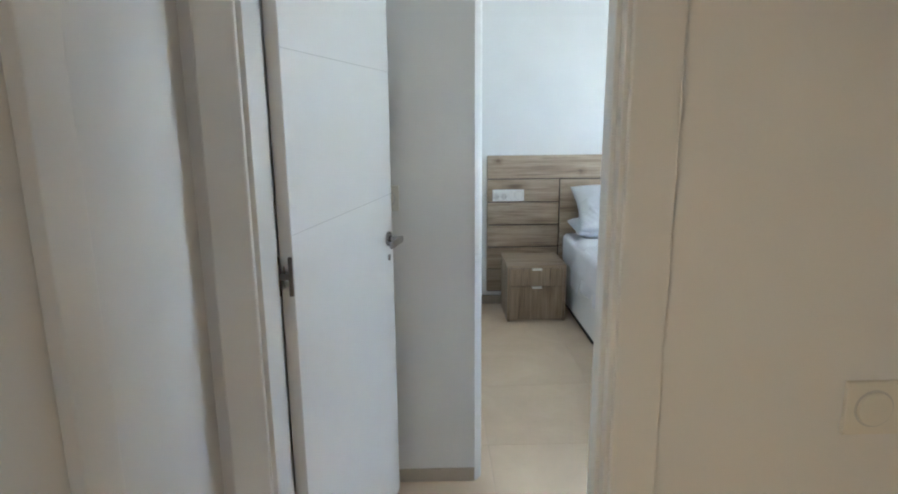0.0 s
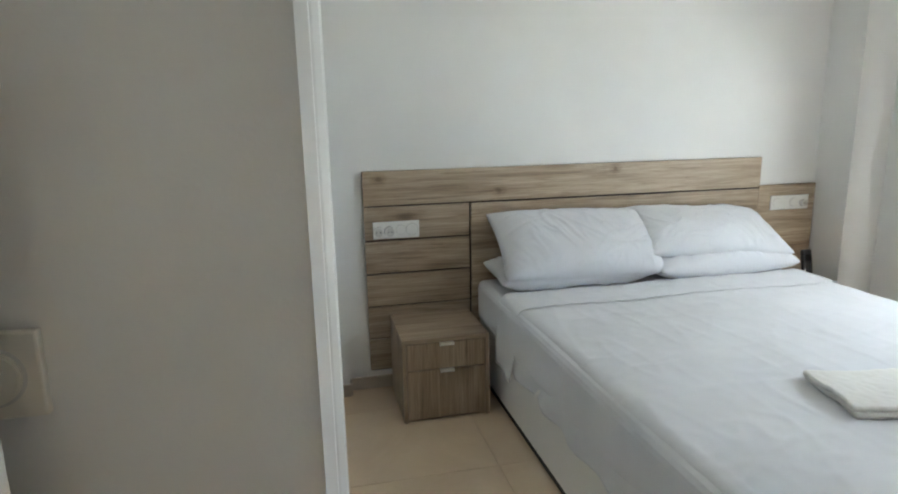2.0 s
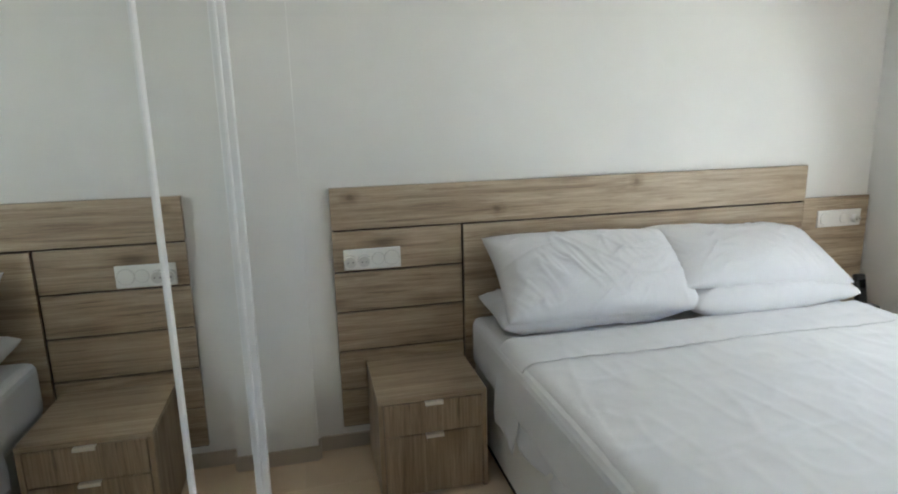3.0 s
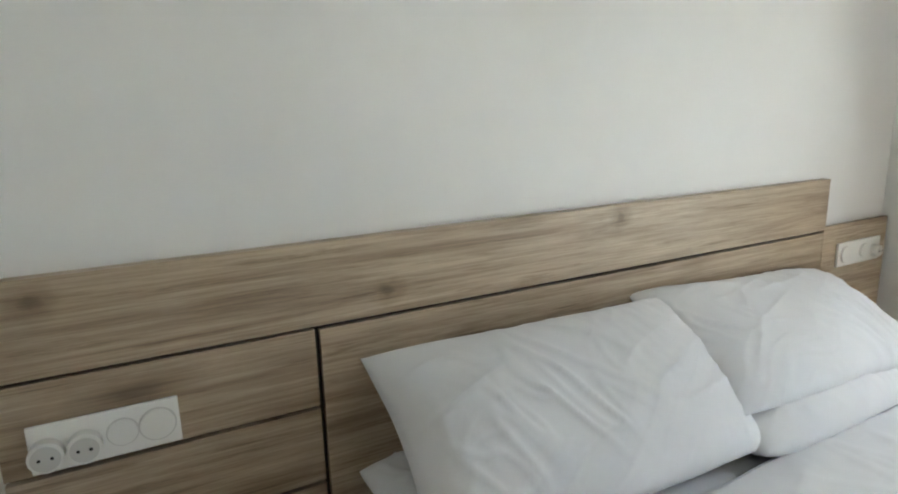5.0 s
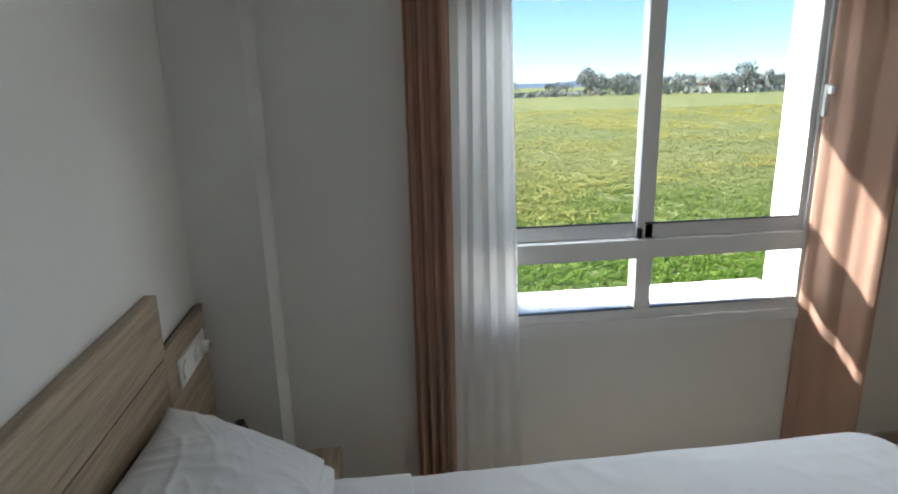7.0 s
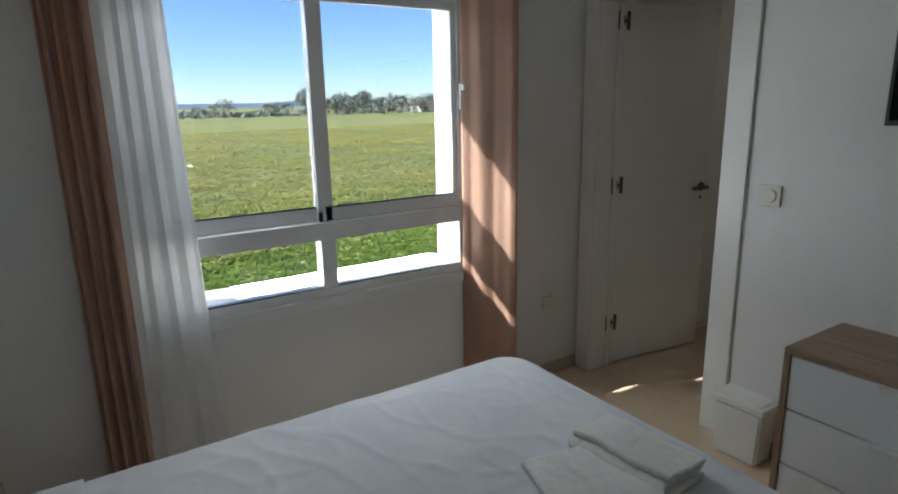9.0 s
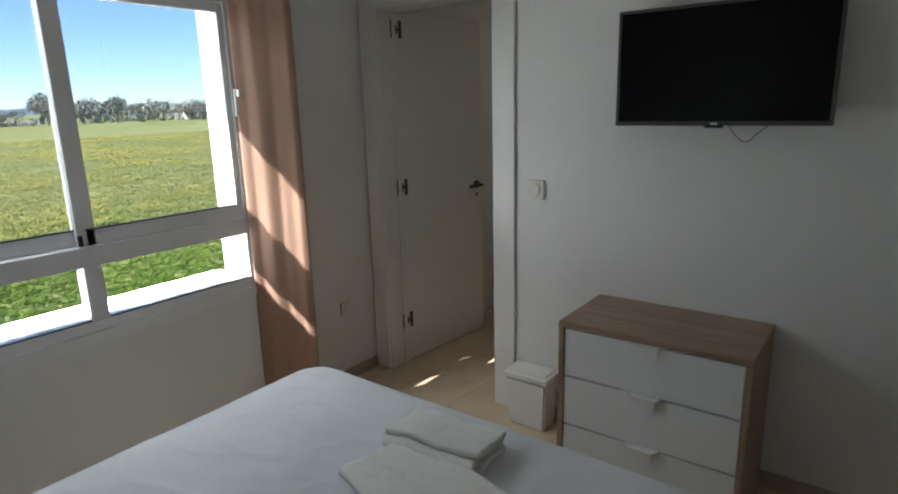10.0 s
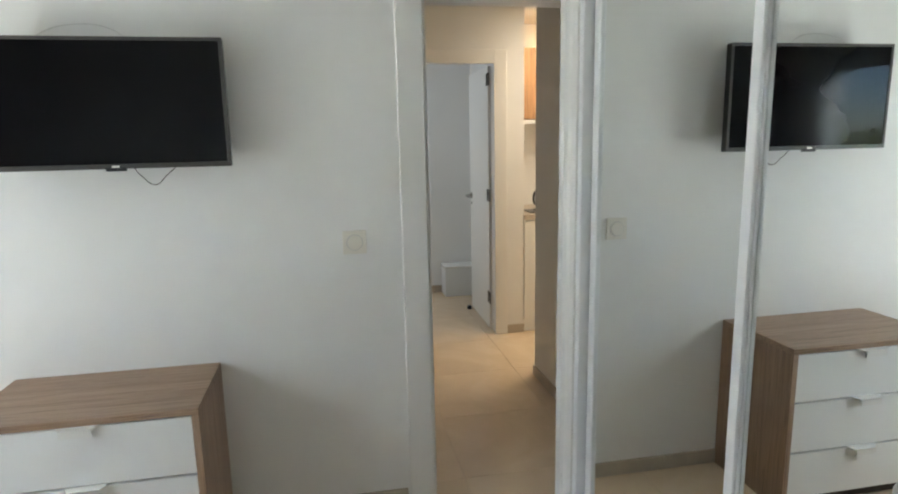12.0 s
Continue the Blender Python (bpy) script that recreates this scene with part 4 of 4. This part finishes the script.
def tray():
    top = holder("hob", pose(-0.80, -1.22, 0.926), "black hob set in the worktop", "hob")
    box("plate", -0.26, 0.26, -0.02, 0.20, 0.0, 0.007, BLACK, top, 0.003)
    for dx in (-0.13, 0.13):
        bm = bmesh.new()
        add_cyl(bm, pose(dx, 0.10, 0.014), 0.07, 0.012, 24, bevel=0.002)
        done(bm, "burner", STEEL, top)


tray()


def ceiling_lamp(name, x, y, z, size, label):
    top = holder(name, pose(x, y, z), label, "lamp")
    box("housing", -size / 2, size / 2, -size / 2, size / 2, -0.025, 0, ALU, top, 0.004)
    box("diffuser", -size / 2 + 0.02, size / 2 - 0.02, -size / 2 + 0.02, size / 2 - 0.02, -0.034, -0.0255, GLOW, top, 0.002)


ceiling_lamp("kitchen_ceiling_lamp", -0.95, -1.05, 2.42, 0.42, "lit warm ceiling lamp over the kitchen worktop")


def vent():
    top = holder("air_vent", pose(-0.08, -0.80, 2.42), "white slotted air vent in the hall ceiling", "vent")
    boxes("frame", [(-0.16, 0.16, -0.08, -0.065, -0.012, 0), (-0.16, 0.16, 0.065, 0.08, -0.012, 0), (-0.16, -0.145, -0.065, 0.065, -0.012, 0), (0.145, 0.16, -0.065, 0.065, -0.012, 0)], ALU, top, 0.002)
    for k in range(6):
        box("slat", -0.145, 0.145, -0.055 + k * 0.022 - 0.006, -0.055 + k * 0.022 + 0.006, -0.009, -0.002, ALU, top, 0.001)


vent()


def low_box():
    top = holder("storage_box", pose(-0.24, -2.26, 0), "low white storage box standing by the wall", "box")
    box("body", -0.17, 0.17, -0.10, 0.10, 0, 0.27, LAMI, top, 0.006)
    box("lid", -0.175, 0.175, -0.104, 0.104, 0.271, 0.295, PVC, top, 0.006)


low_box()
bm = bmesh.new()
add_cyl(bm, pose(-0.20, -1.70, 0.016), 0.022, 0.032, 20, 0.017, 0.003)
tagged(done(bm, "door_stop", BLACK, None, True), "small black rubber door stop on the floor", "door stop")


def shower_frame():
    top = holder("bathroom_cabinet", pose(3.30, -1.17, 0), "tall dark-framed bathroom cabinet with a white shelf", "cabinet")
    box("upper", -0.22, 0.18, 0, 0.16, 0.72, 2.05, plain("dark_walnut", (0.05, 0.034, 0.026), 0.4), top)
    box("basin", -0.30, 0.18, 0, 0.36, 0.60, 0.70, PVC, top, 0.012)
    box("lower", -0.26, 0.17, 0, 0.32, 0.18, 0.598, GROOVE, top)


shower_frame()

# ------------------------------------------------------------------ outdoors
GZ = -1.6


def ground():
    bm = bmesh.new()
    vs = [bm.verts.new(p) for p in ((-2500, -2500, GZ), (3200, -2500, GZ), (3200, 2500, GZ), (-2500, 2500, GZ))]
    bm.faces.new(vs)
    tagged(done(bm, "ground", FIELD), "green field with yellow flowers reaching the horizon", "field", kind="structure")


ground()


def weeds():
    rng = random.Random(5)
    verts, faces = [], []
    fl_v, fl_f = [], []
    for n in range(36000):
        x = 7.0 + 78 * rng.random() ** 2.1
        y = 3.0 + rng.uniform(-1.0, 0.22) * (x - 1.0) * 0.95
        patch = noise.noise(Vector((x * 0.12, y * 0.2, 0.5))) + 0.5 * noise.noise(Vector((x * 0.6, y * 0.6, 2.5)))
        h = (0.05 + 0.08 * rng.random()) * (1.0 + 0.8 * max(-0.6, patch)) * (1.0 - 0.3 * min(1.0, (x - 7.0) / 43.0))
        for b in range(4):
            a = rng.random() * math.tau
            r0 = rng.random() * 0.16 * (1.0 + (x - 7.0) / 50.0)
            bx, by = x + math.cos(a) * r0, y + math.sin(a) * r0
            lean = 1.3 * h
            w = (0.02 + 0.03 * rng.random()) * (1.0 + (x - 7.0) / 50.0)
            c, s = math.cos(a), math.sin(a)
            i = len(verts)
            verts += [(bx - s * w, by + c * w, GZ), (bx + s * w, by - c * w, GZ), (bx + c * lean + s * w * 0.6, by + s * lean - c * w * 0.6, GZ + h * 0.8), (bx + c * lean * 1.5, by + s * lean * 1.5, GZ + h)]
            faces.append((i, i + 1, i + 2, i + 3))
        if patch > 0.0 and x > 12 and rng.random() < 0.75:
            for b in range(3):
                px, py, pz = x + rng.uniform(-0.25, 0.25), y + rng.uniform(-0.25, 0.25), GZ + h * rng.uniform(0.9, 1.2)
                k = len(fl_v)
                q = (0.022 + 0.02 * rng.random()) * (1.0 + (x - 13.0) / 30.0)
                fl_v += [(px - q, py, pz), (px, py - q, pz + q * 0.6), (px + q, py, pz + q * 0.3), (px, py + q, pz + q)]
                fl_f.append((k, k + 1, k + 2, k + 3))
    me = bpy.data.meshes.new("weeds")
    me.from_pydata(verts, [], faces)
    me.materials.append(LEAFM)
    tagged(new("weeds", me), "low green weeds growing over the field", "weeds", kind="stuff")
    me = bpy.data.meshes.new("wild_flowers")
    me.from_pydata(fl_v, [], fl_f)
    me.materials.append(FLOWER)
    tagged(new("wild_flowers", me), "scattered yellow wild flowers over the field", "flowers", kind="stuff")


weeds()


def tree_mesh(seed, h, spread, leaves=420, tall=False):
    rng = random.Random(seed)
    top = holder("tree", pose(0, 0, 0), "distant tree at the field's edge, leaves greyed with painted haze", "tree", "trees beyond the field")
    bm = bmesh.new()
    add_cyl(bm, pose(0, 0, h * 0.25), h * 0.035, h * 0.5, 8, h * 0.02)
    tips = []
    for k in range(6):
        a = k * 1.05 + rng.random()
        up = h * rng.uniform(0.55, 0.85)
        out = spread * rng.uniform(0.3, 0.7)
        base, tip = Vector((0, 0, h * rng.uniform(0.3, 0.48))), Vector((math.cos(a) * out, math.sin(a) * out, up))
        mid = (base + tip) / 2
        add_cyl(bm, Matrix.Translation(mid) @ (tip - base).to_track_quat("Z", "Y").to_matrix().to_4x4(), h * 0.014, (tip - base).length, 6, h * 0.005)
        tips.append((tip, spread * rng.uniform(0.28, 0.48)))
    tips.append((Vector((0, 0, h * 0.85)), spread * 0.4))
    done(bm, "trunk", BARK, top)
    verts, faces = [], []
    for n in range(leaves):
        c, r = tips[n % len(tips)]
        d = Vector((rng.gauss(0, 1), rng.gauss(0, 1), rng.gauss(0, 0.8))).normalized() * r * rng.random() ** 0.4
        p = c + d
        q = h * 0.045 * rng.uniform(0.6, 1.3)
        e = Euler((rng.random() * 6, rng.random() * 6, rng.random() * 6)).to_matrix()
        i = len(verts)
        verts += [tuple(p + e @ Vector(o)) for o in ((-q, 0, 0), (0, -q * 0.7, 0), (q, 0, q * 0.3), (0, q * 0.7, 0))]
        faces.append((i, i + 1, i + 2, i + 3))
    me = bpy.data.meshes.new("crown")
    me.from_pydata(verts, [], faces)
    me.materials.append(TREE_HAZED)
    ob = new("crown", me)
    ob.parent = top
    return top


rng = random.Random(11)
kinds = [tree_mesh(1, 6.0, 4.2), tree_mesh(2, 7.0, 3.8), tree_mesh(3, 5.0, 4.5)]
kinds[0].matrix_basis = pose(232, -14, GZ)
kinds[1].matrix_basis = pose(220, -92, GZ)
kinds[2].matrix_basis = pose(190, -40, GZ)


def plant_row(n, d0, d1, s0, s1, size0, size1):
    """Trees scattered between two distances and two slopes seen from the house."""
    for k in range(n):
        d = rng.uniform(d0, d1)
        s = rng.uniform(s0, s1)
        q = rng.uniform(size0, size1)
        ob = copy_thing(kinds[k % 3], pose(d, 3 + s * d, GZ, 0, 0, rng.uniform(0, 360)))
        ob.scale = (q, q, q * rng.uniform(0.85, 1.15))


plant_row(50, 190, 260, -0.72, -0.36, 0.7, 1.25)
plant_row(10, 190, 260, -0.36, 0.0, 0.5, 0.9)
plant_row(10, 320, 420, -0.25, 0.15, 0.8, 1.4)


def hedge():
    r2 = random.Random(3)
    verts, faces = [], []
    for n in range(5200):
        d = r2.uniform(190, 260)
        s = r2.uniform(-0.8, 0.25)
        h = (1.6 if s > -0.36 else 4.6) + 1.6 * noise.noise(Vector((s * 14, 2, 1)))
        z = GZ + r2.random() * h
        q = r2.uniform(0.4, 1.0)
        e = Euler((r2.random() * 6, r2.random() * 6, r2.random() * 6)).to_matrix()
        i = len(verts)
        p = Vector((d, 3 + s * d, z))
        verts += [tuple(p + e @ Vector(o)) for o in ((-q, 0, 0), (0, -q * 0.7, 0), (q, 0, q * 0.3), (0, q * 0.7, 0))]
        faces.append((i, i + 1, i + 2, i + 3))
    me = bpy.data.meshes.new("hedge")
    me.from_pydata(verts, [], faces)
    me.materials.append(TREE_HAZED)
    tagged(new("hedge", me), "distant hedgerow along the edge of the field", "hedge", kind="stuff")


hedge()


def farmhouse(x, y, w, d, h):
    top = holder("house", pose(x, y, GZ, 0, 0, 12), "distant low white house with a clay roof", "house", "houses beyond the field")
    box("wall", -d / 2, d / 2, -w / 2, w / 2, 0, h, RENDER_W, top, 0)
    bm = bmesh.new()
    a = [bm.verts.new(p) for p in ((-d / 2 - 0.4, -w / 2 - 0.4, h), (d / 2 + 0.4, -w / 2 - 0.4, h), (d / 2 + 0.4, w / 2 + 0.4, h), (-d / 2 - 0.4, w / 2 + 0.4, h), (0, -w / 2 - 0.4, h + 1.1), (0, w / 2 + 0.4, h + 1.1))]
    for f in ((0, 1, 4), (2, 3, 5), (0, 4, 5, 3), (1, 2, 5, 4), (3, 2, 1, 0)):
        bm.faces.new([a[i] for i in f])
    done(bm, "roof", ROOFT, top)
    for k in range(3):
        yy = -w / 2 + w * (k + 0.5) / 3
        box("window", -d / 2 - 0.05, -d / 2 + 0.02, yy - 0.5, yy + 0.5, 1.0, 2.1, GROOVE, top, 0)


farmhouse(215, -125, 12, 7, 2.6)
farmhouse(225, -146, 9, 7, 2.8)
farmhouse(232, -160, 16, 8, 2.4)
farmhouse(240, -8, 6, 5, 2.4)


def hills():
    bm = bmesh.new()
    n = 90
    lo, hi = [], []
    for i in range(n + 1):
        s = -0.9 + 1.4 * i / n
        d = 2400
        z = 18 + 40 * max(0, noise.noise(Vector((s * 5, 1.5, 0)))) + 26 * math.exp(-((s + 0.06) / 0.06) ** 2)
        lo.append(bm.verts.new((d, s * d, GZ - 2)))
        hi.append(bm.verts.new((d + 90, s * d, GZ + z)))
    for i in range(n):
        bm.faces.new((lo[i], lo[i + 1], hi[i + 1], hi[i]))
    tagged(done(bm, "backdrop", HILL_HAZED, None, True), "hills on the horizon, painted pale blue for haze", "hills", kind="structure")


hills()

# ------------------------------------------------------------------ floor tiles
T = 0.60
bm = bmesh.new()
add_box(bm, -T / 2 + 0.0007, T / 2 - 0.0007, -T / 2 + 0.0007, T / 2 - 0.0007, -0.0022, 0.0, 0.0006, 1)
tile_me = bpy.data.meshes.new("tile")
bmesh.ops.recalc_face_normals(bm, faces=bm.faces)
bm.to_mesh(tile_me)
bm.free()
tile_me.materials.append(TILE)
for i in range(-4, 7):
    for j in range(-5, 8):
        x, y = 0.13 + i * T, 0.05 + j * T
        if not (-2.6 < x < 3.7 and -2.9 < y < 4.5):
            continue
        ob = new("tile", tile_me)
        ob.parent = floor
        ob.matrix_basis = pose(x, y, 0, 0, 0, 90 * ((i * 3 + j * 5) % 4))
